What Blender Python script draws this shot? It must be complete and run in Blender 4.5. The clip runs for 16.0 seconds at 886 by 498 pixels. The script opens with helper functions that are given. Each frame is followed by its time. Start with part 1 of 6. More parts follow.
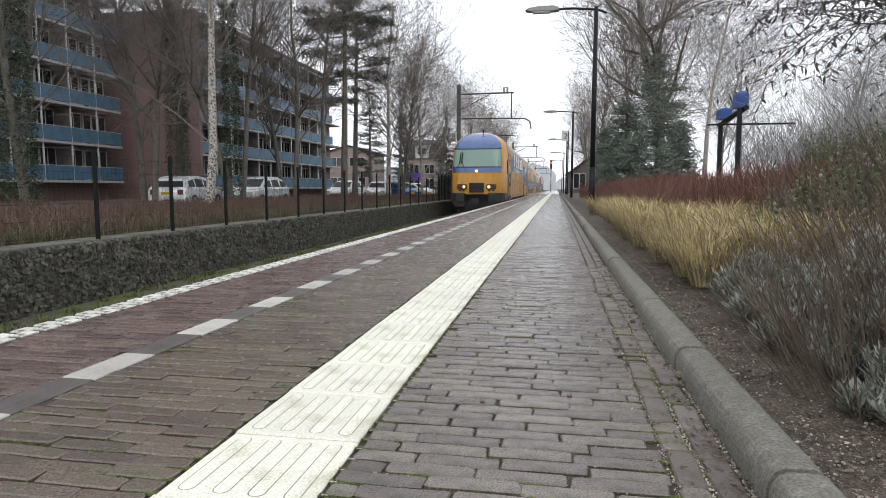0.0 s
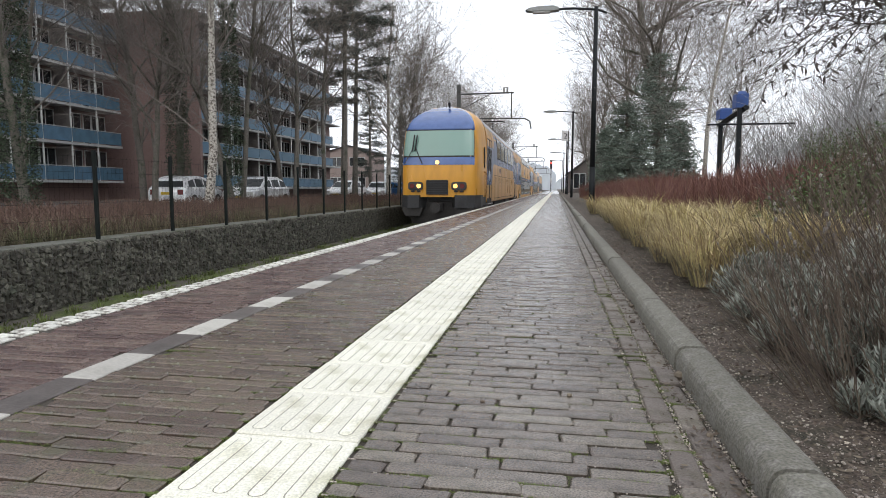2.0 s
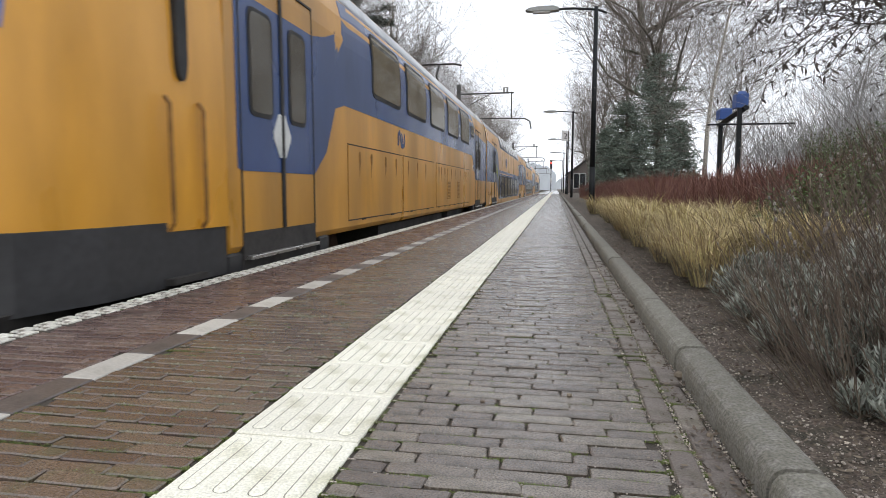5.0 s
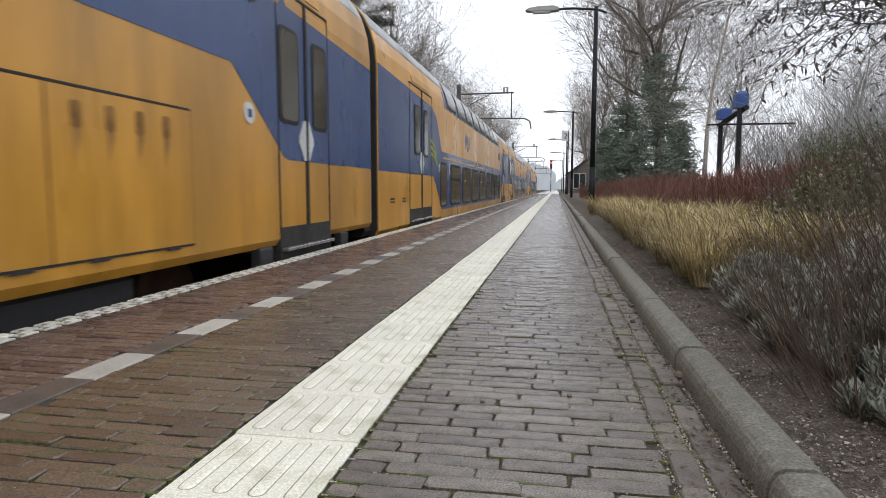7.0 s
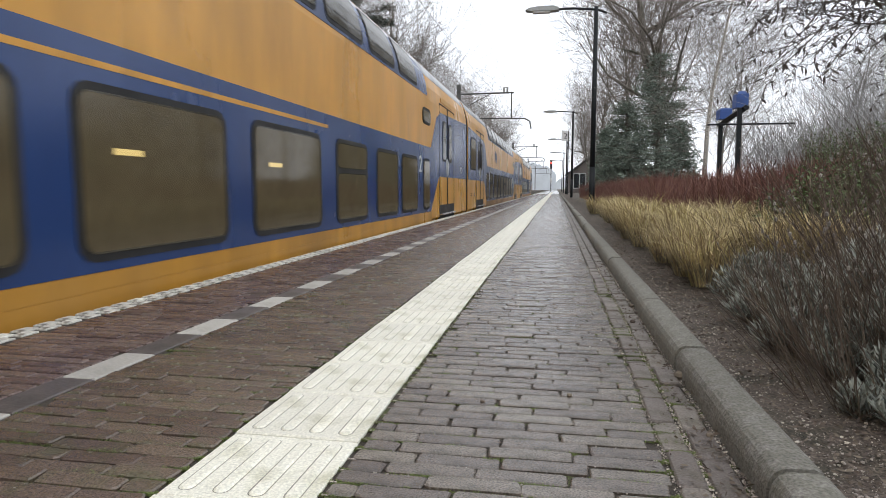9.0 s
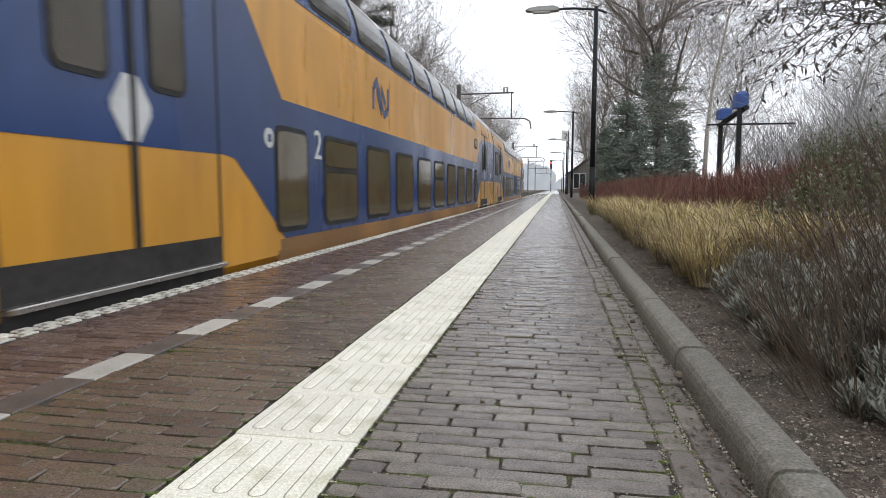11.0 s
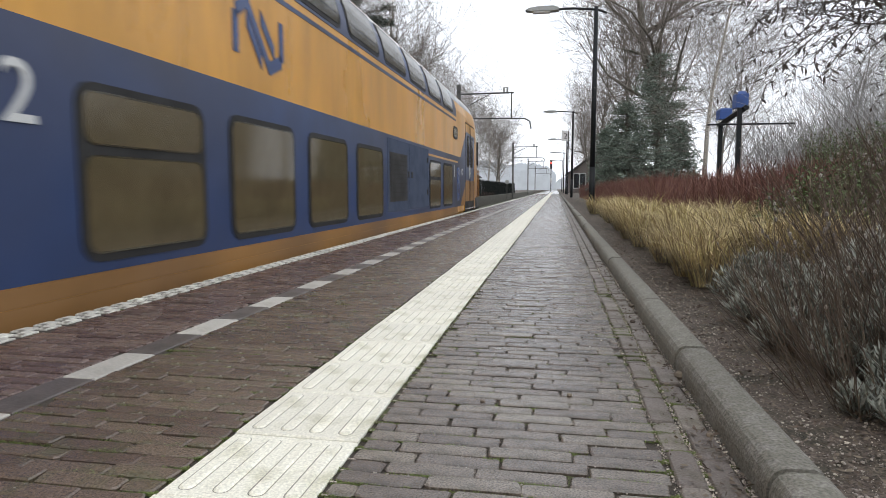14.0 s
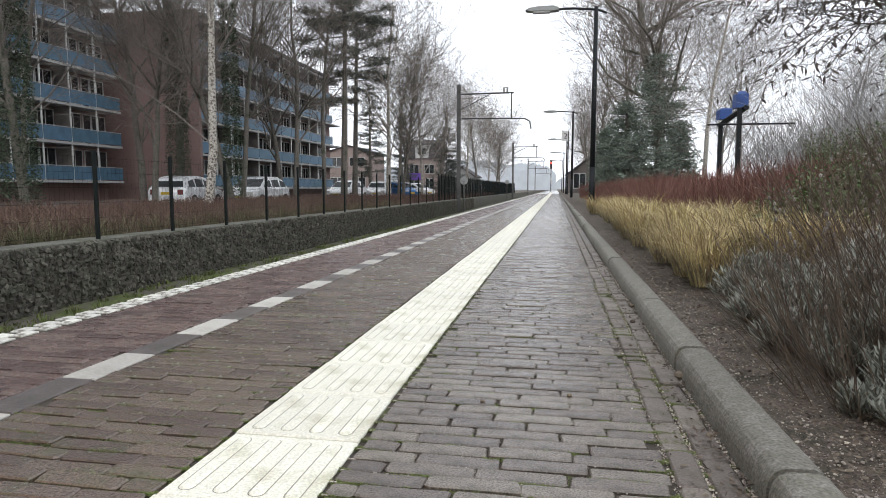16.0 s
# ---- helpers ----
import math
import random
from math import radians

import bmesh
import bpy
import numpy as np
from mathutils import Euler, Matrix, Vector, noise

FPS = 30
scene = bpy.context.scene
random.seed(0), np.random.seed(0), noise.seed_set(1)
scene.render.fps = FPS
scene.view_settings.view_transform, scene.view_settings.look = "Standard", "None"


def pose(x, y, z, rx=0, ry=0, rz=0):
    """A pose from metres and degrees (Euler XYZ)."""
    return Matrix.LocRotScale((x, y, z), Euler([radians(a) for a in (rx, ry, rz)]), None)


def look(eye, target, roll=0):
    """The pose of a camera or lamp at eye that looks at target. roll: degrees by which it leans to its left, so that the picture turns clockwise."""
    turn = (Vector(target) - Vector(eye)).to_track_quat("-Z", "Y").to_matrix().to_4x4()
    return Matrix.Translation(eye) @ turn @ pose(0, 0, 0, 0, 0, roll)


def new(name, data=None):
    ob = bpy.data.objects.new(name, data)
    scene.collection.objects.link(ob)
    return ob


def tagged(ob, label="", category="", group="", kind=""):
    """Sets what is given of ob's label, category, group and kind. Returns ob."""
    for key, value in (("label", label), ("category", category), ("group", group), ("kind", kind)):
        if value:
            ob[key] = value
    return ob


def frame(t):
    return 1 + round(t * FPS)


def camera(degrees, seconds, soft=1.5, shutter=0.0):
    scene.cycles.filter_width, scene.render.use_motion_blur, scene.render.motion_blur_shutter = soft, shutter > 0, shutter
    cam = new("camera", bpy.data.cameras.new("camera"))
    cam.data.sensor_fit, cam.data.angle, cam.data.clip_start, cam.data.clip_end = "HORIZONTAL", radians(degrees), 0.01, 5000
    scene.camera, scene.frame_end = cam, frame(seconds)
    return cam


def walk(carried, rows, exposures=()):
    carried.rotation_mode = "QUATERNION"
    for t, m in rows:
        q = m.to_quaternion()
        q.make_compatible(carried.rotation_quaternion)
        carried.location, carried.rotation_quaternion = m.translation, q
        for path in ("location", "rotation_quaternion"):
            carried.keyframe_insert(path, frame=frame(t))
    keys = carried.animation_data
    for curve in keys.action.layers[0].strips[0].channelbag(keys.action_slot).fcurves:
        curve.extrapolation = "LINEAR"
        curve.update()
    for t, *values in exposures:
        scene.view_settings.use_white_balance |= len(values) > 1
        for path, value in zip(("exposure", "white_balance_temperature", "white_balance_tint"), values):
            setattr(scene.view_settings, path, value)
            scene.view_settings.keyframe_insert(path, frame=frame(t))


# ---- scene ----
# camera: a phone propped low on the platform, standing still
cam = camera(70.95, 16.0, soft=0.9, shutter=0.22)
walk(cam, [(0.0, pose(0, 0, 0.62, 84.44, 0, 10.26)), (16.0, pose(0, 0, 0.62, 84.44, 0, 10.26))],
     exposures=[(0.0, 0.12), (4.0, 0.12), (7.0, 0.04), (8.5, 0.13), (14.5, 0.15), (16.0, 0.24)])

# overcast winter sky and a wide, weak sun
world = bpy.data.worlds.new("overcast_sky")
scene.world = world
world.use_nodes = True
wn = world.node_tree
wn.nodes.clear()
sky = wn.nodes.new("ShaderNodeTexSky")
sky.sky_type, sky.sun_disc = "NISHITA", False
sky.sun_elevation, sky.sun_rotation = radians(38), radians(200)
sky.air_density, sky.dust_density, sky.ozone_density = 1.0, 4.0, 1.0
cloud = wn.nodes.new("ShaderNodeMix")
cloud.data_type = "RGBA"
cloud.inputs["Factor"].default_value = 0.9
cloud.inputs["B"].default_value = (9.55, 9.9, 10.55, 1)
wn.links.new(sky.outputs["Color"], cloud.inputs["A"])
bg = wn.nodes.new("ShaderNodeBackground")
bg.inputs["Strength"].default_value = 0.128
wn.links.new(cloud.outputs["Result"], bg.inputs["Color"])
wo = wn.nodes.new("ShaderNodeOutputWorld")
wn.links.new(bg.outputs["Background"], wo.inputs["Surface"])

sun_data = bpy.data.lights.new("sun", "SUN")
sun_data.energy, sun_data.angle, sun_data.color = 0.3, radians(30), (1.0, 0.96, 0.9)
sun = new("sun", sun_data)
sun.matrix_world = look((12, -20, 30), (0, 6, 0))


# ---- materials ----
def mat(name, color, rough=0.7, vary=0.25, fine=60.0, coarse=3.0, bump=0.3, metal=0.0, second=None,
        pieces=0.0, spec=0.5, mask=(0.52, 0.7), streak=None, coat=0.0):
    """Base colour with fine grain, coarse patches of a second colour, and relief. pieces: variation from piece to piece."""
    m = bpy.data.materials.new(name)
    m.use_nodes = True
    t = m.node_tree
    n, l = t.nodes, t.links
    b = n["Principled BSDF"]
    b.inputs["Metallic"].default_value = metal
    b.inputs["Specular IOR Level"].default_value = spec
    b.inputs["Coat Weight"].default_value = coat
    co = n.new("ShaderNodeTexCoord")
    mp = n.new("ShaderNodeMapping")
    l.new(co.outputs["Object"], mp.inputs["Vector"])
    if streak:
        mp.inputs["Scale"].default_value = streak
    a = n.new("ShaderNodeTexNoise")
    a.inputs["Scale"].default_value, a.inputs["Detail"].default_value = fine, 5
    c = n.new("ShaderNodeTexNoise")
    c.inputs["Scale"].default_value, c.inputs["Detail"].default_value = coarse, 4
    for x in (a, c):
        l.new(mp.outputs["Vector"], x.inputs["Vector"])
    ramp = n.new("ShaderNodeMapRange")
    ramp.inputs["From Min"].default_value, ramp.inputs["From Max"].default_value = mask
    l.new(c.outputs["Fac"], ramp.inputs["Value"])
    mix = n.new("ShaderNodeMix")
    mix.data_type = "RGBA"
    mix.inputs["A"].default_value = (*color, 1)
    mix.inputs["B"].default_value = (*(second or [v * 0.7 for v in color]), 1)
    l.new(ramp.outputs["Result"], mix.inputs["Factor"])
    hsv = n.new("ShaderNodeHueSaturation")
    l.new(mix.outputs["Result"], hsv.inputs["Color"])
    val = n.new("ShaderNodeMapRange")
    val.inputs["From Min"].default_value, val.inputs["From Max"].default_value = 0.3, 0.7
    val.inputs["To Min"].default_value, val.inputs["To Max"].default_value = 1 - vary, 1 + vary
    l.new(a.outputs["Fac"], val.inputs["Value"])
    last = val.outputs["Result"]
    if pieces:
        oi, geo = n.new("ShaderNodeObjectInfo"), n.new("ShaderNodeNewGeometry")
        add = n.new("ShaderNodeMath")
        add.operation = "ADD"
        l.new(oi.outputs["Random"], add.inputs[0])
        l.new(geo.outputs["Random Per Island"], add.inputs[1])
        fr = n.new("ShaderNodeMath")
        fr.operation = "FRACT"
        l.new(add.outputs["Value"], fr.inputs[0])
        pr = n.new("ShaderNodeMapRange")
        pr.inputs["To Min"].default_value, pr.inputs["To Max"].default_value = 1 - pieces, 1 + pieces
        l.new(fr.outputs["Value"], pr.inputs["Value"])
        mul = n.new("ShaderNodeMath")
        mul.operation = "MULTIPLY"
        l.new(last, mul.inputs[0])
        l.new(pr.outputs["Result"], mul.inputs[1])
        last = mul.outputs["Value"]
        hr = n.new("ShaderNodeMapRange")
        hr.inputs["To Min"].default_value, hr.inputs["To Max"].default_value = 0.5 - pieces * 0.05, 0.5 + pieces * 0.05
        l.new(fr.outputs["Value"], hr.inputs["Value"])
        l.new(hr.outputs["Result"], hsv.inputs["Hue"])
    l.new(last, hsv.inputs["Value"])
    l.new(hsv.outputs["Color"], b.inputs["Base Color"])
    rr = n.new("ShaderNodeMapRange")
    rr.inputs["From Min"].default_value, rr.inputs["From Max"].default_value = 0.3, 0.7
    rr.inputs["To Min"].default_value, rr.inputs["To Max"].default_value = max(0.02, rough - 0.12), min(1, rough + 0.1)
    l.new(c.outputs["Fac"], rr.inputs["Value"])
    l.new(rr.outputs["Result"], b.inputs["Roughness"])
    if bump:
        bp = n.new("ShaderNodeBump")
        bp.inputs["Strength"].default_value, bp.inputs["Distance"].default_value = bump, 0.004
        l.new(a.outputs["Fac"], bp.inputs["Height"])
        l.new(bp.outputs["Normal"], b.inputs["Normal"])
    return m


def glow(name, color, strength):
    m = bpy.data.materials.new(name)
    m.use_nodes = True
    b = m.node_tree.nodes["Principled BSDF"]
    b.inputs["Base Color"].default_value = (*color, 1)
    b.inputs["Emission Color"].default_value = (*color, 1)
    b.inputs["Emission Strength"].default_value = strength
    return m


def pane_glass(name, tint, through_part=0.35):
    """Tinted glazing: part of the light passes, the rest meets a dark glossy film."""
    m = bpy.data.materials.new(name)
    m.use_nodes = True
    t = m.node_tree
    b = t.nodes["Principled BSDF"]
    b.inputs["Base Color"].default_value = (*tint, 1)
    b.inputs["Roughness"].default_value = 0.06
    b.inputs["Specular IOR Level"].default_value = 0.6
    tr = t.nodes.new("ShaderNodeBsdfTransparent")
    tr.inputs["Color"].default_value = (0.85, 0.83, 0.72, 1)
    mix = t.nodes.new("ShaderNodeMixShader")
    mix.inputs["Fac"].default_value = through_part
    t.links.new(b.outputs["BSDF"], mix.inputs[1])
    t.links.new(tr.outputs["BSDF"], mix.inputs[2])
    t.links.new(mix.outputs["Shader"], t.nodes["Material Output"].inputs["Surface"])
    return m


M = dict(
    paver=mat("clay_paver", (0.145, 0.12, 0.1), 0.2, 0.38, 190, 9, 0.55, second=(0.082, 0.07, 0.055), pieces=0.3, spec=0.85, mask=(0.46, 0.68)),
    paver_brown=mat("brown_clay_paver", (0.125, 0.092, 0.072), 0.22, 0.38, 170, 9, 0.5, second=(0.095, 0.085, 0.05), pieces=0.24, spec=0.8, mask=(0.5, 0.66)),
    border=mat("worn_border_paver", (0.15, 0.126, 0.108), 0.45, 0.4, 180, 11, 0.7, second=(0.11, 0.095, 0.07), pieces=0.22, spec=0.4),
    paver_red=mat("red_clay_paver", (0.135, 0.093, 0.083), 0.27, 0.28, 100, 6, 0.4, second=(0.095, 0.072, 0.06), pieces=0.3, spec=0.4),
    joint=mat("sand_and_moss_joint", (0.05, 0.041, 0.032), 0.95, 0.8, 260, 7, 1.0, second=(0.075, 0.09, 0.028), mask=(0.55, 0.63)),
    tactile=mat("cream_concrete_tile", (0.81, 0.79, 0.68), 0.6, 0.2, 160, 9, 0.45, second=(0.6, 0.58, 0.45), pieces=0.06),
    white=mat("worn_white_paint", (0.66, 0.65, 0.59), 0.6, 0.25, 50, 16, 0.6, second=(0.22, 0.2, 0.17), pieces=0.15, mask=(0.54, 0.62)),
    blockwhite=mat("dull_white_tile", (0.47, 0.45, 0.41), 0.55, 0.12, 70, 6, 0.3, second=(0.38, 0.36, 0.32), pieces=0.12),
    darktile=mat("dark_concrete_tile", (0.115, 0.098, 0.09), 0.45, 0.2, 80, 6, 0.3, pieces=0.12),
    kerb=mat("kerb_concrete", (0.165, 0.158, 0.128), 0.85, 0.4, 140, 24, 1.0, second=(0.225, 0.216, 0.19), pieces=0.12, mask=(0.44, 0.66)),
    wallcap=mat("mossy_wall_edge", (0.12, 0.12, 0.1), 0.95, 0.35, 30, 2, 0.6, second=(0.07, 0.075, 0.045)),
    tile_rim=mat("bar_rim_grey", (0.34, 0.33, 0.27), 0.9, 0.3, 60, 4, 0.3),
    concrete=mat("grey_concrete", (0.3, 0.3, 0.28), 0.85, 0.2, 40, 3, 0.5),
    soil=mat("garden_soil", (0.1, 0.078, 0.062), 0.97, 0.75, 150, 9, 1.0, second=(0.06, 0.052, 0.038), mask=(0.45, 0.65)),
    ballast=mat("mossy_ballast", (0.09, 0.08, 0.065), 0.95, 0.6, 45, 2.2, 1.0, second=(0.075, 0.095, 0.025), mask=(0.48, 0.6)),
    pebble=mat("pebbles", (0.42, 0.37, 0.32), 0.8, 0.3, 60, 6, 0.3, pieces=0.5),
    gabion=mat("gabion_stone", (0.115, 0.108, 0.09), 0.95, 0.3, 60, 5, 0.5, second=(0.06, 0.063, 0.048), pieces=0.4, spec=0.2),
    gabion_core=mat("gabion_gap", (0.1, 0.095, 0.078), 0.95, 0.4, 40, 4, 0.5),
    wire=mat("dark_green_wire", (0.008, 0.011, 0.01), 0.75, 0.15, 50, 4, 0.1, spec=0.2),
    steel=mat("galvanised_steel", (0.13, 0.13, 0.125), 0.55, 0.2, 60, 4, 0.2, metal=0.6),
    rust=mat("rusty_rail", (0.10, 0.055, 0.035), 0.75, 0.3, 60, 4, 0.4, metal=0.3),
    railtop=mat("bright_rail_head", (0.45, 0.44, 0.42), 0.3, 0.15, 60, 4, 0.1, metal=0.9),
    lamp_black=mat("dark_painted_steel", (0.014, 0.016, 0.018), 0.6, 0.2, 40, 3, 0.1, spec=0.25),
    darktwig=mat("dark_wet_twig", (0.085, 0.072, 0.064), 0.8, 0.3, 30, 3, 0.2),
    lamp_grey=mat("grey_lamp_housing", (0.3, 0.31, 0.3), 0.5, 0.1, 40, 3, 0.1),
    lens=mat("clear_lamp_lens", (0.5, 0.5, 0.48), 0.2, 0.05, 30, 3, 0.0),
    bark=mat("grey_brown_bark", (0.155, 0.14, 0.12), 0.95, 0.4, 30, 3, 1.0, second=(0.085, 0.095, 0.06)),
    twig=mat("bare_twig", (0.21, 0.185, 0.165), 0.9, 0.3, 30, 3, 0.2),
    # twig colour lightened to carry the haze over trees and thicket
    twig_far=mat("haze_paled_twig", (0.30, 0.295, 0.29), 0.9, 0.3, 30, 3, 0.2),
    birch=mat("birch_bark", (0.46, 0.43, 0.38), 0.85, 0.35, 24, 13, 0.6, second=(0.11, 0.09, 0.075), mask=(0.46, 0.62), streak=(1, 1, 1.1)),
    ivy=mat("ivy_leaf", (0.045, 0.065, 0.032), 0.6, 0.3, 30, 3, 0.1, pieces=0.45),
    # needle green is paled, with haze included in the colour
    needle=mat("pine_needle", (0.19, 0.235, 0.19), 0.75, 0.3, 30, 2, 0.1, pieces=0.4),
    needle_dark=mat("dark_pine_needle", (0.075, 0.09, 0.075), 0.75, 0.3, 30, 2, 0.1, pieces=0.4),
    dead_leaf=mat("dried_hanging_leaf", (0.085, 0.072, 0.064), 0.85, 0.3, 30, 3, 0.2, pieces=0.4),
    straw=mat("straw_grass", (0.46, 0.365, 0.19), 0.85, 0.25, 20, 2.2, 0.1, second=(0.26, 0.235, 0.1), pieces=0.45),
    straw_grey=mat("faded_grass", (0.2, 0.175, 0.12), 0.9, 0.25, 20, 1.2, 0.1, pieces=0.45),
    straw_wall=mat("dull_dry_grass", (0.15, 0.125, 0.08), 0.9, 0.3, 20, 1.0, 0.1, second=(0.09, 0.095, 0.045), pieces=0.4),
    grass=mat("winter_grass", (0.11, 0.135, 0.035), 0.85, 0.3, 20, 1.2, 0.1, pieces=0.4),
    dogwood=mat("red_brown_stem", (0.17, 0.078, 0.062), 0.8, 0.25, 20, 1.2, 0.1, second=(0.125, 0.068, 0.052), pieces=0.4),
    hedge=mat("rusty_brush_stem", (0.135, 0.08, 0.062), 0.85, 0.3, 20, 1.0, 0.1, second=(0.085, 0.065, 0.045), pieces=0.4),
    lavender=mat("grey_green_leaf", (0.27, 0.285, 0.245), 0.8, 0.25, 30, 2, 0.1, pieces=0.35),
    stem=mat("dry_brown_stem", (0.125, 0.097, 0.074), 0.9, 0.3, 30, 3, 0.2, pieces=0.35),
    seed=mat("grey_seed_head", (0.2, 0.18, 0.16), 0.9, 0.3, 60, 6, 0.4, pieces=0.35),
    bushleaf=mat("green_shrub_leaf", (0.085, 0.125, 0.04), 0.6, 0.3, 30, 2, 0.1, pieces=0.4),
    brick=mat("facade_brick", (0.21, 0.14, 0.125), 0.9, 0.3, 30, 0.6, 0.5, second=(0.18, 0.12, 0.108)),
    panel=mat("blue_balcony_panel", (0.06, 0.135, 0.205), 0.5, 0.12, 20, 0.8, 0.1, pieces=0.1),
    slab=mat("balcony_concrete", (0.34, 0.34, 0.33), 0.85, 0.15, 20, 1, 0.3),
    frame_white=mat("white_frame", (0.55, 0.55, 0.53), 0.5, 0.08, 20, 2, 0.05),
    # dark brown: recess shade painted on balcony dividers, plain wall on the station house
    render_dark=mat("recess_shade_and_brown_wall", (0.16, 0.14, 0.13), 0.9, 0.15, 20, 1, 0.2),
    roof=mat("dark_roof_tile", (0.055, 0.05, 0.05), 0.8, 0.25, 12, 1, 0.5),
    asphalt=mat("car_park_asphalt", (0.055, 0.055, 0.055), 0.9, 0.3, 60, 2, 0.5),
    glass=pane_glass("dark_window_glass", (0.035, 0.04, 0.045), 0.1),
    yellow=mat("train_yellow", (0.62, 0.3, 0.036), 0.33, 0.16, 3.2, 0.8, 0.03, second=(0.45, 0.235, 0.05), mask=(0.5, 0.82), streak=(1, 1.1, 0.3)),
    blue=mat("train_blue", (0.018, 0.05, 0.165), 0.26, 0.12, 4, 0.9, 0.03, second=(0.026, 0.05, 0.13), streak=(1, 0.7, 0.35)),
    grimy_yellow=mat("grimy_train_yellow", (0.54, 0.265, 0.036), 0.36, 0.22, 3.2, 0.8, 0.04, second=(0.27, 0.15, 0.045), mask=(0.46, 0.74), streak=(1, 1.1, 0.3)),
    bright_blue=mat("cab_blue", (0.05, 0.11, 0.31), 0.16, 0.08, 5, 0.9, 0.03, coat=0.8),
    roofgrey=mat("train_roof_grey", (0.5, 0.52, 0.55), 0.35, 0.15, 6, 1, 0.05),
    rubber=mat("black_rubber", (0.018, 0.018, 0.018), 0.7, 0.2, 30, 3, 0.1),
    under=mat("grimy_underframe", (0.03, 0.027, 0.025), 0.8, 0.35, 20, 3, 0.4),
    bumper=mat("dark_grey_apron", (0.032, 0.032, 0.034), 0.6, 0.2, 20, 2, 0.2),
    grime=mat("brown_grime", (0.24, 0.115, 0.025), 0.7, 0.35, 14, 2.5, 0.1),
    tglass=pane_glass("train_window_glass", (0.10, 0.08, 0.05), 0.42),
    uglass=pane_glass("train_upper_glass", (0.05, 0.055, 0.06), 0.3),
    wscreen=pane_glass("green_windscreen_glass", (0.24, 0.38, 0.33), 0.08),
    decal_white=mat("white_decal", (0.62, 0.63, 0.62), 0.5, 0.05, 20, 3, 0.0),
    leaf_green=mat("lime_decal", (0.36, 0.38, 0.05), 0.5, 0.05, 20, 3, 0.0),
    interior=mat("coach_interior", (0.38, 0.31, 0.2), 0.8, 0.1, 10, 2, 0.05),
    seatcloth=mat("coach_seat_cloth", (0.05, 0.07, 0.12), 0.9, 0.15, 30, 3, 0.1),
    lampglow=glow("headlamp_glow", (1.0, 0.52, 0.12), 2.0),
    lampglow_top=glow("top_lamp_glow", (1.0, 0.6, 0.2), 1.7),
    redlamp=mat("unlit_red_lamp", (0.12, 0.012, 0.01), 0.25, 0.05, 20, 3, 0.0),
    redglow=glow("signal_red_glow", (1.0, 0.08, 0.05), 6.0),
    tube_glow=glow("coach_lamp_glow", (1.0, 0.78, 0.35), 1.6),
    signblue=mat("station_sign_blue", (0.03, 0.08, 0.27), 0.5, 0.08, 20, 3, 0.0),
    silver=mat("silver_car_paint", (0.74, 0.75, 0.76), 0.3, 0.05, 20, 2, 0.0, metal=0.3, coat=0.5),
    carwhite=mat("white_car_paint", (0.78, 0.79, 0.8), 0.3, 0.05, 20, 2, 0.0, coat=0.5),
    carblue=mat("blue_car_paint", (0.03, 0.12, 0.3), 0.3, 0.05, 20, 2, 0.0, coat=0.5),
    plate=mat("yellow_number_plate", (0.6, 0.42, 0.03), 0.5, 0.05, 20, 2, 0.0),
    signwhite=mat("clean_white_sign", (0.85, 0.85, 0.84), 0.5, 0.04, 20, 2, 0.0),
    # pinkish brick, lighter and greyer with distance haze mixed into the colour
    house_brick=mat("haze_greyed_house_brick", (0.33, 0.265, 0.24), 0.9, 0.2, 20, 0.8, 0.4),
    car_glass=mat("dark_car_glass", (0.03, 0.034, 0.036), 0.3, 0.1, 10, 1, 0.0, spec=0.15),
    purple=mat("purple_banner", (0.20, 0.10, 0.5), 0.6, 0.05, 20, 2, 0.0),
    # pale bluish tone paints distance haze onto the far wood
    mist=mat("haze_toned_wood", (0.60, 0.64, 0.68), 1.0, 0.08, 0.25, 0.03, 0.0, second=(0.52, 0.56, 0.6)),
    dirty_yellow=mat("dirty_train_yellow", (0.36, 0.175, 0.04), 0.5, 0.25, 3.2, 0.8, 0.05, second=(0.17, 0.095, 0.045), mask=(0.4, 0.66), streak=(1, 0.6, 0.6)),
    dirty_blue=mat("dirty_train_blue", (0.021, 0.048, 0.14), 0.4, 0.15, 3.2, 0.5, 0.05, second=(0.045, 0.05, 0.08), mask=(0.42, 0.62), streak=(1, 0.6, 0.6)),
)


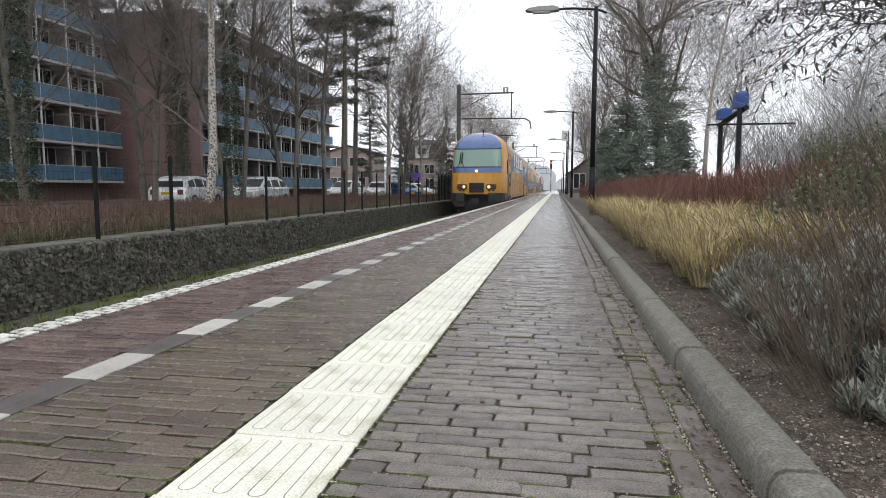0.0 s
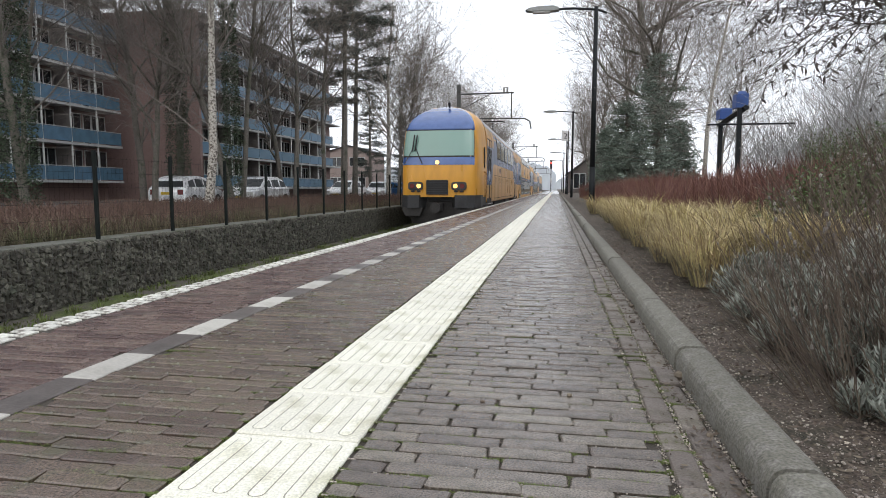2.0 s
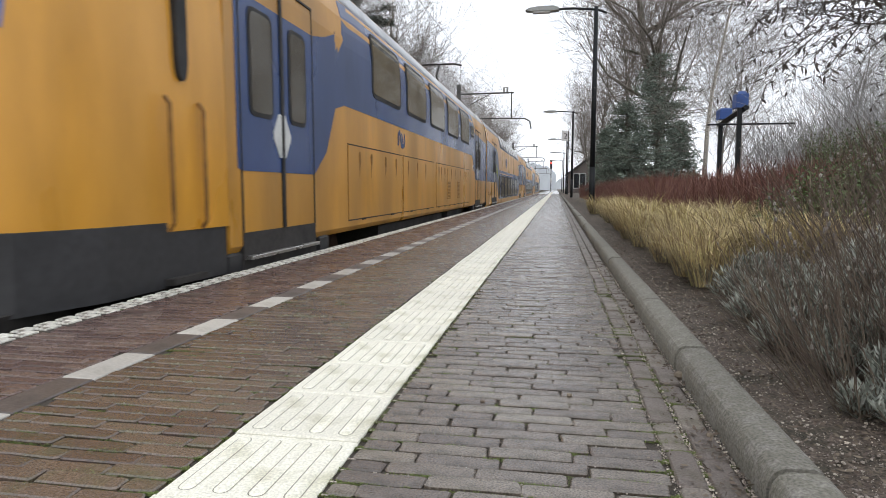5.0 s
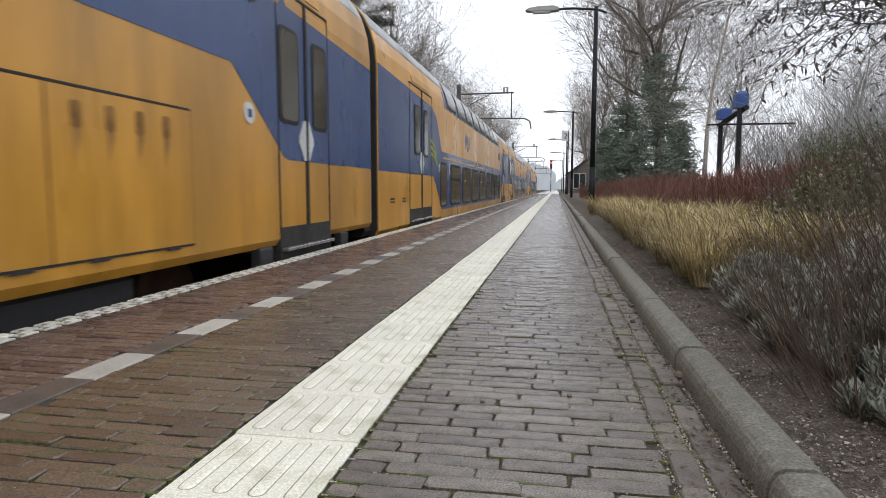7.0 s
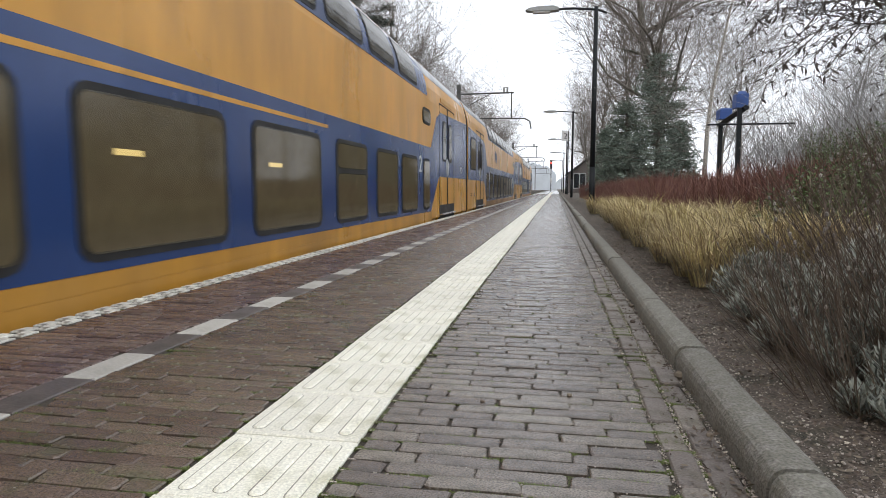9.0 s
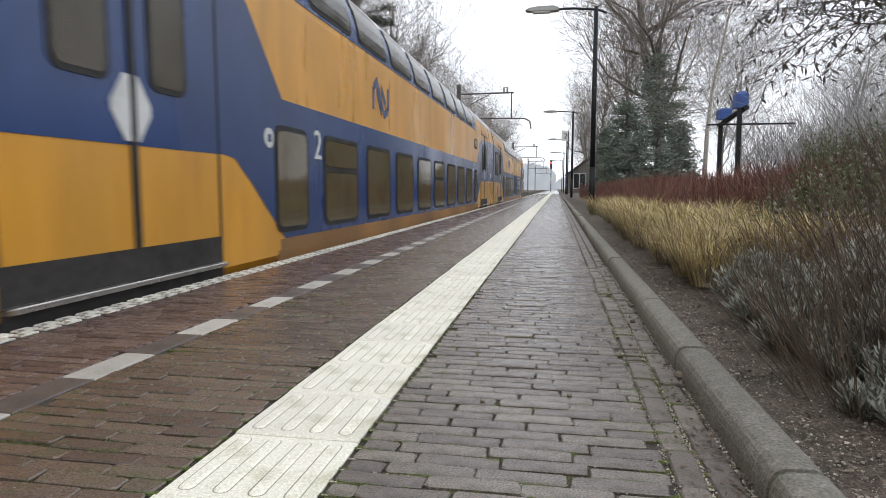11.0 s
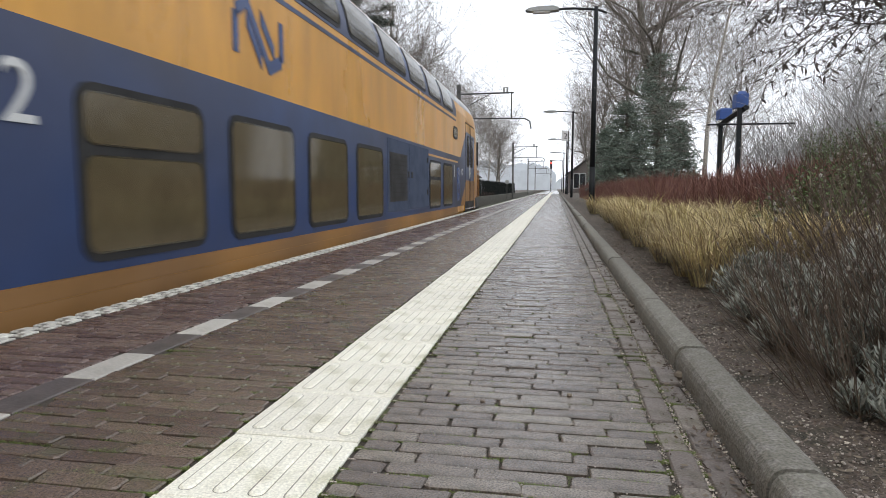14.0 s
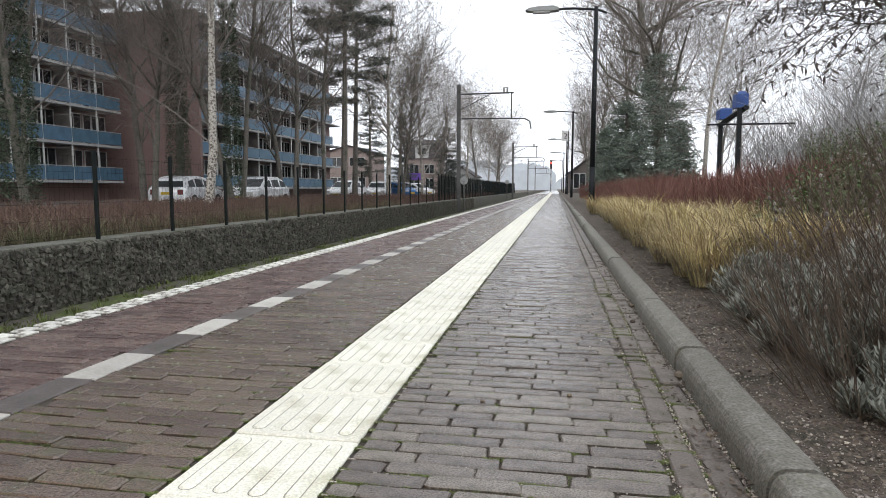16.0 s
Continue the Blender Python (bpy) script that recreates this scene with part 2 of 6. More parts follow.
# ---- mesh building ----
class Shape:
    def __init__(self):
        self.v, self.f = [], []

    def add(self, verts, faces):
        k = len(self.v)
        self.v += [tuple(p) for p in verts]
        self.f += [tuple(i + k for i in q) for q in faces]
        return self

    def box(self, x0, x1, y0, y1, z0, z1, c=0.0):
        """A block; c: chamfer round its top."""
        if c:
            v = [(x0, y0, z0), (x1, y0, z0), (x1, y1, z0), (x0, y1, z0), (x0, y0, z1 - c), (x1, y0, z1 - c), (x1, y1, z1 - c), (x0, y1, z1 - c),
                 (x0 + c, y0 + c, z1), (x1 - c, y0 + c, z1), (x1 - c, y1 - c, z1), (x0 + c, y1 - c, z1)]
            f = [(0, 1, 5, 4), (1, 2, 6, 5), (2, 3, 7, 6), (3, 0, 4, 7), (4, 5, 9, 8), (5, 6, 10, 9), (6, 7, 11, 10), (7, 4, 8, 11), (8, 9, 10, 11), (3, 2, 1, 0)]
        else:
            v = [(x0, y0, z0), (x1, y0, z0), (x1, y1, z0), (x0, y1, z0), (x0, y0, z1), (x1, y0, z1), (x1, y1, z1), (x0, y1, z1)]
            f = [(0, 1, 5, 4), (1, 2, 6, 5), (2, 3, 7, 6), (3, 0, 4, 7), (4, 5, 6, 7), (3, 2, 1, 0)]
        return self.add(v, f)

    def tube(self, p, q, r0, r1, n=6, caps=True):
        p, q = Vector(p), Vector(q)
        d = (q - p).normalized()
        a = d.orthogonal().normalized()
        b = d.cross(a)
        v = []
        for c, r in ((p, r0), (q, r1)):
            for i in range(n):
                w = 2 * math.pi * i / n
                v.append(c + a * (r * math.cos(w)) + b * (r * math.sin(w)))
        f = [(i, (i + 1) % n, n + (i + 1) % n, n + i) for i in range(n)]
        if caps:
            f += [tuple(range(n))[::-1], tuple(range(n, 2 * n))]
        return self.add(v, f)

    def path(self, pts, r, n=6):
        for p, q in zip(pts, pts[1:]):
            self.tube(p, q, r, r, n)
        return self

    def prism(self, outline, axis, a, b):
        """An outline of (u, w) pairs pushed along an axis from a to b: 'x' gives (y, z), 'y' (x, z), 'z' (x, y)."""
        put = {"x": lambda u, w, s: (s, u, w), "y": lambda u, w, s: (u, s, w), "z": lambda u, w, s: (u, w, s)}[axis]
        n = len(outline)
        v = [put(u, w, a) for u, w in outline] + [put(u, w, b) for u, w in outline]
        f = [(i, (i + 1) % n, n + (i + 1) % n, n + i) for i in range(n)] + [tuple(range(n))[::-1], tuple(range(n, 2 * n))]
        return self.add(v, f)

    def ball(self, c, r, n=7, rings=4, sz=1.0):
        v, f = [], []
        for j in range(rings + 1):
            th = math.pi * j / rings
            for i in range(n):
                w = 2 * math.pi * i / n
                v.append((c[0] + r * math.sin(th) * math.cos(w), c[1] + r * math.sin(th) * math.sin(w), c[2] + sz * r * math.cos(th)))
        for j in range(rings):
            for i in range(n):
                f.append((j * n + i, (j + 1) * n + i, (j + 1) * n + (i + 1) % n, j * n + (i + 1) % n))
        return self.add(v, f)

    def blade(self, p, d, side, w):
        """A narrow leaf: two triangles folded along the middle."""
        p, d, side = Vector(p), Vector(d), Vector(side) * w
        return self.add([p, p + d * 0.5 + side, p + d, p + d * 0.5 - side], [(0, 1, 2, 3)])

    def mesh(self, name, m, smooth=False):
        me = bpy.data.meshes.new(name)
        me.from_pydata(self.v, [], self.f)
        me.materials.append(m)
        if smooth:
            me.polygons.foreach_set("use_smooth", [True] * len(me.polygons))
        me.update()
        bm = bmesh.new()
        bm.from_mesh(me)
        if len(bm.faces) < 60000:
            bmesh.ops.recalc_face_normals(bm, faces=bm.faces)
        bm.to_mesh(me)
        bm.free()
        return me


def part(name, shape, m, parent=None, label="", smooth=False, at=None):
    """Links a shape as one mesh object, under a thing or alone."""
    ob = new(name, shape.mesh(name, m, smooth))
    if at is not None:
        ob.matrix_basis = at
    if parent:
        ob.parent = parent
    return tagged(ob, label)


def thing(name, label, category, at=None, group="", kind=""):
    e = new(name)
    e.empty_display_size = 0.2
    if at is not None:
        e.matrix_basis = at
    return tagged(e, label, category, group, kind)


def letters(name, text, size, m, parent, at, depth=0.004):
    """Characters from the built-in font as a mesh part, upright in the x-z plane of the pose at."""
    cu = bpy.data.curves.new(name, "FONT")
    cu.body, cu.size, cu.extrude, cu.align_x = text, size, depth, "CENTER"
    tmp = bpy.data.objects.new(name, cu)
    me = bpy.data.meshes.new_from_object(tmp)
    bpy.data.objects.remove(tmp)
    me.materials.clear()
    me.materials.append(m)
    ob = new(name, me)
    ob.matrix_basis = at @ pose(0, 0, 0, 90)
    if parent:
        ob.parent = parent
    return ob


rng = random.Random(7)

# ---- ground, track bed, platform ----
def sweep(name, prof, ys, m, label, category):
    s = Shape()
    n = len(prof)
    for y in ys:
        s.v += [(x, y, z) for x, z in prof]
    for j in range(len(ys) - 1):
        for i in range(n - 1):
            s.f.append((j * n + i, j * n + i + 1, (j + 1) * n + i + 1, (j + 1) * n + i))
    return tagged(part(name, s, m), label, category, kind="structure")


sweep("ground", [(-2500, -0.3), (-40, -0.3), (-12, -0.3), (-8, -0.25), (-6.5, -0.12), (-6.45, -0.86), (-4.6, -0.86), (-3, -0.86), (-2.0, -0.86), (0.44, -0.86),
                 (0.5, 0.02), (0.9, 0.03), (1.6, 0.06), (4, 0.12), (12, 0.15), (2500, 0.15)],
      [-2500, -60, -10, 0, 10, 25, 60, 130, 300, 3000], M["soil"], "dark bare winter soil with patches of moss", "ground")
tagged(part("track_bed", Shape().box(-6.4, -2.36, -40, 400, -0.88, -0.855), M["ballast"]), "mossy stone ballast between wall and platform", "track bed", kind="structure")
tagged(part("car_park", Shape().box(-33, -15, -20, 120, -0.31, -0.275), M["asphalt"]), "grey asphalt car park behind the hedge", "car park", kind="structure")

platform = tagged(part("platform", Shape().box(-2.335, 0.43, -12, 220, -0.86, -0.0075), M["joint"]),
                  "brick-paved station platform with sandy mossy joints", "platform", kind="structure")
platform_wall = part("platform_wall", Shape().box(-2.36, -2.337, -12, 220, -0.86, -0.07), M["concrete"], platform)


def rail(x):
    s = Shape().prism([(x - 0.07, -0.80), (x + 0.07, -0.80), (x + 0.012, -0.77), (x + 0.012, -0.69), (x - 0.012, -0.69), (x - 0.012, -0.77)], "y", -40, 400)
    r = tagged(part("rail", s, M["rust"]), "rusty steel running rail on the track bed", "rail", "rails", "structure")
    part("rail_head", Shape().box(x - 0.035, x + 0.035, -40, 400, -0.69, -0.655, 0.008), M["railtop"], r)


rail(-4.55)
rail(-3.11)
sleepers = tagged(new("sleepers"), "weathered concrete sleepers sunk in ballast", "sleepers", kind="structure")
sl = Shape().box(-1.2, 1.2, -0.11, 0.11, -0.05, 0.05, 0.015).mesh("sleeper", M["concrete"])
for i in range(110):
    o = new("sleeper", sl)
    o.location, o.parent = (-3.83, -4 + 0.62 * i, -0.84), sleepers


# ---- train ----
PROFILE = [(1.36, -0.03), (1.41, 0.05), (1.41, 2.3), (1.385, 2.55), (1.33, 2.75), (1.23, 2.95), (1.07, 3.13), (0.83, 3.29), (0.5, 3.42), (0.0, 3.48)]


def prof(z):
    """Half width of the body and its outward normal at height z."""
    z = max(PROFILE[0][1], min(3.45, z))
    for (xa, za), (xb, zb) in zip(PROFILE, PROFILE[1:]):
        if z <= zb:
            t = (z - za) / (zb - za)
            d = Vector((zb - za, xa - xb)).normalized()
            return xa + (xb - xa) * t, d
    return 0.0, Vector((0, 1))


def patch(s, cols, off, side=1, base=0.0):
    """A plate on the coach side: columns (y, z low, z high), proud of the body by off."""
    n = 7 if max(c[2] for c in cols) > 2.35 else 1
    k, m = len(s.v), len(cols)
    for o in (off, base):
        for y, lo, hi in cols:
            for j in range(n + 1):
                z = lo + (hi - lo) * j / n
                x, d = prof(z)
                s.v.append((side * (x + o * d[0]), y, z + o * d[1]))
    w = n + 1
    for i in range(m - 1):
        for j in range(n):
            a = k + i * w + j
            s.f.append((a, a + w, a + w + 1, a + 1))
    b = k + m * w
    ring = [i * w for i in range(m)] + [(m - 1) * w + j for j in range(1, w)] + [i * w + n for i in range(m - 2, -1, -1)] + [j for j in range(n - 1, 0, -1)]
    for p, q in zip(ring, ring[1:] + ring[:1]):
        s.f.append((k + p, k + q, b + q, b + p))
    return s


def rounded(y0, y1, z0, z1, r=0.09):
    cols = []
    for f in (0, 0.3, 0.65, 1):
        cols.append((y0 + r * (1 - math.cos(f * math.pi / 2)), z0 + r * (1 - math.sin(f * math.pi / 2)), z1 - r * (1 - math.sin(f * math.pi / 2))))
    return cols + [(y0 + y1 - y, a, b) for y, a, b in cols[::-1]]


def body_shell(parent, y0, y1, low0, low1, bottom=-0.03):
    s = Shape()
    half = [(1.37, bottom), (1.41, bottom + 0.06)] + PROFILE[2:]
    pts = half + [(-x, z) for x, z in half[-2::-1]]
    s.prism(pts, "y", y0, y1)
    part("body", s, M["yellow"], parent, "yellow painted double-deck coach body")
    r = Shape()
    for side in (1, -1):
        patch(r, [(y0 + 0.01, 2.78, 3.45), (y1 - 0.01, 2.78, 3.45)], 0.006, side)
    part("roof", r, M["roofgrey"], parent, "pale grey curved roof", smooth=True)
    if low1 <= low0:
        return
    sk = Shape()
    sk.box(-1.412, 1.412, low0, low1, -0.45, 0.07)
    part("skirt", sk, M["yellow"], parent, "low yellow body skirt")


def coach_window(parent, y0, y1, z0, z1, divider=False, upper=False, lit=False):
    gm = M["uglass"] if upper else M["tglass"]
    for side in (1, -1):
        w = part("window", patch(Shape(), rounded(y0 - 0.045, y1 + 0.045, z0 - 0.045, z1 + 0.045, 0.12), 0.012, side), M["rubber"], parent, "rounded window in a black rubber seal")
        zs = [(z0, z0 + (z1 - z0) * 0.61), (z0 + (z1 - z0) * 0.67, z1)] if divider else [(z0, z1)]
        for a, b in zs:
            # flat brown backing stands in for the unbuilt coach interior behind the pane
            part("blind", patch(Shape(), rounded(y0 + 0.01, y1 - 0.01, a + 0.01, b - 0.01, 0.07), 0.0135, side, 0.012), M["interior"], w)
            part("pane", patch(Shape(), rounded(y0, y1, a, b, 0.07), 0.02, side, 0.012), gm, w)
        if lit:
            zl = z0 + (z1 - z0) * 0.62
            part("ceiling_lamp", patch(Shape(), [(y0 + 0.25, zl, zl + 0.035), (y0 + 0.5, zl, zl + 0.035)], 0.0155, side, 0.0135), M["tube_glow"], w, "warm lit ceiling lamp behind glass")


def diamond(parent, y, z=1.08):
    s = Shape()
    patch(s, [(y - 0.17, z - 0.03, z + 0.03), (y - 0.06, z - 0.19, z + 0.19), (y + 0.06, z - 0.19, z + 0.19), (y + 0.17, z - 0.03, z + 0.03)], 0.014)
    part("door_sign", s, M["decal_white"], parent, "white diamond-shaped door sticker")


def ring(parent, y, z=1.08, r=0.085):
    s, d = Shape(), Shape()
    patch(s, [(y + r * math.sin(a), z - r * math.cos(a) - 0.001, z + r * math.cos(a) + 0.001) for a in (-1.5, -1.0, -0.5, 0, 0.5, 1.0, 1.5)], 0.012)
    patch(d, [(y - 0.03, z - 0.035, z + 0.03), (y + 0.03, z - 0.035, z + 0.03)], 0.016)
    o = part("round_sticker", s, M["decal_white"], parent, "round white sticker")
    part("sticker_mark", d, M["blue"], o)


def entrance(parent, mid, w=1.9, top=2.37, bottom=0.27, slit=(1.24, 2.03)):
    """A double sliding door: leaves with slit windows, seams, the step and its dark shade block below."""
    y0, y1 = mid - w / 2, mid + w / 2
    seam = Shape()
    for y in (y0, mid - 0.015, y1 - 0.02):
        patch(seam, [(y, bottom, top), (y + (0.05 if y > y0 and y < mid else 0.02), bottom, top)], 0.018 if y > y0 and y < mid else 0.008)
    patch(seam, [(y0, top, top + 0.02), (y1, top, top + 0.02)], 0.012)
    d = part("door", seam, M["rubber"], parent, "double sliding door with black seams")
    for a, b in ((mid - 0.56, mid - 0.2), (mid + 0.2, mid + 0.52)):
        s, g = Shape(), Shape()
        patch(s, rounded(a - 0.035, b + 0.035, slit[0] - 0.035, slit[1] + 0.035, 0.08), 0.012)
        patch(g, rounded(a, b, slit[0], slit[1], 0.06), 0.016, 1, 0.012)
        o = part("door_window", s, M["rubber"], d)
        part("pane", g, M["tglass"], o)
    diamond(d, mid)
    # solid dark block, slightly proud, drawn for the shade of a step recess
    st = Shape().box(1.2, 1.4165, y0, y1, -0.12, bottom)
    stp = part("step_recess", st, M["under"], parent, "dark block for the recess shade under the door")
    part("step", Shape().box(1.3, 1.47, y0 + 0.03, y1 - 0.03, 0.055, 0.085, 0.006), M["railtop"], stp, "bright metal door step")
    g = Shape()
    patch(g, [(y0 + 0.2, top + 0.06, top + 0.14), (y1 - 0.2, top + 0.06, top + 0.14)], 0.01)
    part("door_header", g, M["yellow"], parent)


def bogie(parent, y):
    b = part("bogie", Shape().box(-1.15, 1.15, y - 1.6, y + 1.6, -0.42, -0.18, 0.05), M["under"], parent, "grimy steel bogie frame")
    for dy in (-1.15, 1.15):
        for x in (-0.72, 0.72):
            part("wheel", Shape().tube((x - 0.07, y + dy, -0.27), (x + 0.07, y + dy, -0.27), 0.39, 0.39, 20), M["rust"], b)
    for dy in (-1.15, 0, 1.15):
        part("axle_box", Shape().box(1.0, 1.28, y + dy - 0.16, y + dy + 0.16, -0.4, -0.12, 0.03), M["bumper"], b)


def digit(parent, text, y, z, size=0.42):
    return letters("class_number", text, size, M["decal_white"], parent, pose(1.421, y, z, 0, 0, 90))


def emblem(parent, y, z, k=1.0):
    """The operator's mark as a plain blue zigzag of bars."""
    s = Shape()
    for a, b in (((-0.35, -0.16), (-0.35, 0.1)), ((-0.35, 0.1), (-0.2, 0.2)), ((-0.2, 0.2), (0.12, -0.18)), ((0.12, -0.18), (0.32, -0.1)), ((0.32, -0.1), (0.32, 0.18)),
                 ((-0.2, 0.08), (0.0, -0.16)), ((0.0, 0.14), (0.2, -0.06))):
        (ya, za), (yb, zb) = a, b
        if abs(yb - ya) < 0.02:
            patch(s, [(y + k * (ya - 0.035), z + k * min(za, zb), z + k * max(za, zb)), (y + k * (ya + 0.035), z + k * min(za, zb), z + k * max(za, zb))], 0.008)
        else:
            patch(s, [(y + k * ya, z + k * (za - 0.05), z + k * (za + 0.05)), (y + k * yb, z + k * (zb - 0.05), z + k * (zb + 0.05))], 0.008)
    part("emblem", s, M["blue"], parent, "blue zigzag emblem")


def joint_bellows(parent, y):
    pts = [(x * 0.93, z * 0.98) for x, z in PROFILE] + [(-x * 0.93, z * 0.98) for x, z in PROFILE[-2::-1]]
    part("gangway_bellows", Shape().prism(pts, "y", y, y + 0.36), M["rubber"], parent, "black gangway bellows")
    # added black plate hides the yellow end face, so the gap stays dark
    pts = [(x * 0.992, z * 0.995) for x, z in PROFILE] + [(-x * 0.992, z * 0.995) for x, z in PROFILE[-2::-1]]
    part("end_plate", Shape().prism(pts, "y", y + 0.3, y + 0.347), M["rubber"], parent)


def livery_mid(parent, y0, y1, blunt0, blunt1, stripe=None):
    """Blue fields of a trailer: door zones at the ends, the low window band, the upper band."""
    b = Shape()
    top = 1.37
    for side in (1, -1):
        cols = []
        if blunt0:
            cols += [(y0 + 0.02, 0.87, 2.33), (y0 + 3.85, 0.87, 2.2), (y0 + 4.0, 0.85, 2.14), (y0 + 4.25, 0.67, 2.07), (y0 + 4.87, 0.17, top + 0.04)]
        else:
            cols += [(y0, 0.17, top)]
        if blunt1:
            cols += [(y1 - 4.87, 0.17, top + 0.04), (y1 - 4.25, 0.67, 2.07), (y1 - 4.0, 0.85, 2.14), (y1 - 3.85, 0.87, 2.2), (y1 - 0.02, 0.87, 2.33)]
        else:
            cols += [(y1, 0.17, top)]
        patch(b, cols, 0.004, side)
        patch(b, [(y0 + 5.2, 2.36, 2.36 + 0.45), (y0 + 5.5, 2.36, 3.0), (y1 - 5.5, 2.36, 3.0), (y1 - 5.2, 2.36, 2.36 + 0.45)], 0.0065, side)
    part("blue_livery", b, M["blue"], parent, "dark blue painted band")
    if stripe:
        part("yellow_pinstripe", patch(Shape(), [(stripe[0], 1.262, 1.298), (stripe[1], 1.262, 1.298)], 0.0065), M["yellow"], parent, "thin yellow stripe in the blue band")


def upper_row(parent, ys, w=1.24):
    for y in ys:
        coach_window(parent, y, y + w, 2.44, 2.93, upper=True)


def trailer(name, L, number, stripe, count, pitch, mark):
    c = thing(name, "yellow and blue double-deck coach on the track", "train coach", group="coaches of the train")
    body_shell(c, 0.17, L - 0.17, 4.9, L - 4.9)
    joint_bellows(c, -0.18)
    livery_mid(c, 0.17, L - 0.17, True, True, stripe)
    # first class: four wide windows, then three narrower; second class: eight alike
    row = [(6.2, 1.42), (8.1, 1.42), (9.92, 1.42), (11.82, 1.42), (13.78, 1.08), (15.37, 1.08), (16.78, 1.06)] if count == 7 else [(6.06 + pitch * k, pitch - 0.46) for k in range(count)]
    for k, (y, w) in enumerate(row):
        coach_window(c, y, y + w, 0.27, 1.135, divider=k in (0, 4), lit=count == 7 and k in (1, 2, 3))
    coach_window(c, L - 5.72, L - 5.2, 0.27, 1.135)
    coach_window(c, 4.9, 5.55, 0.27, 1.135)
    upper_row(c, [5.75 + 1.56 * k for k in range(8)])
    if number == "2":
        coach_window(c, 0.75, 1.8, 1.2, 2.05)
    for y in (0.8, 1.55):
        for z in (0.4, 0.45):
            part("vent_slit", patch(Shape(), [(y, z, z + 0.025), (y + 0.24, z, z + 0.025)], 0.008), M["rubber"], c)
    coach_window(c, L - 5.76, L - 5.14, 1.86, 2.07)
    entrance(c, 3.0)
    entrance(c, L - 3.17)
    digit(c, number, 6.0 if count == 7 else 5.85, 0.92)
    digit(c, "2", L - 6.02, 0.92)
    ring(c, 4.75, 1.05)
    ring(c, L - 1.12)
    emblem(c, mark, 1.85, 1.1)
    bogie(c, 2.6)
    bogie(c, L - 2.6)
    return c


# ---- cab nose: plan curves at heights ----
NOSE_Z = [(0.34, 0.0, 1.0), (0.39, 0.0, 1.0), (0.8, -0.02, 1.0), (1.39, 0.0, 1.0), (1.66, 0.06, 1.0), (2.1, 0.2, 0.99), (2.55, 0.36, 0.965), (2.75, 0.52, 0.935), (2.95, 0.74, 0.87),
          (3.13, 1.0, 0.76), (3.29, 1.3, 0.585), (3.42, 1.62, 0.35), (3.478, 1.8, 0.05)]
NOSE_C = [(-1.41, 1.9), (-1.38, 1.2), (-1.3, 0.55), (-1.2, 0.18), (-1.08, 0.05), (-0.8, 0.01), (-0.4, -0.02), (0.0, -0.03)]
NOSE_C = NOSE_C + [(-x, y) for x, y in NOSE_C[-2::-1]]


def nose_point(c, z, off=0.0):
    """c: column along the plan curve (a float); z: height."""
    for (za, ya, wa), (zb, yb, wb) in zip(NOSE_Z, NOSE_Z[1:]):
        if z <= zb:
            break
    t = min(1, max(0, (z - za) / (zb - za)))
    back, width = ya + (yb - ya) * t, wa + (wb - wa) * t
    i = min(int(c), len(NOSE_C) - 2)
    u = c - i
    x = NOSE_C[i][0] + (NOSE_C[i + 1][0] - NOSE_C[i][0]) * u
    y = NOSE_C[i][1] + (NOSE_C[i + 1][1] - NOSE_C[i][1]) * u
    y = back + y * (1.9 - back) / 1.9
    return (x * width * (1 + off / 1.4), y - off, z + (off * 0.4 if z > 2.4 else 0))


def nose_patch(cs, zs, off=0.0, back=None):
    s = Shape()
    w = len(zs)
    for o in (off,) if back is None else (off, back):
        s.v += [nose_point(c, z, o) for c in cs for z in zs]
    for i in range(len(cs) - 1):
        for j in range(w - 1):
            s.f.append((i * w + j, (i + 1) * w + j, (i + 1) * w + j + 1, i * w + j + 1))
    if back is not None:
        k, m = len(cs) * w, len(cs)
        loop = [i * w for i in range(m)] + [(m - 1) * w + j for j in range(1, w)] + [i * w + w - 1 for i in range(m - 2, -1, -1)] + [j for j in range(w - 2, 0, -1)]
        for p, q in zip(loop, loop[1:] + loop[:1]):
            s.f.append((p, q, k + q, k + p))
    return s


def lin(a, b, n):
    return [a + (b - a) * i / n for i in range(n + 1)]


def flip(s, L):
    s.v = [(-x, L - y, z) for x, y, z in s.v]
    return s


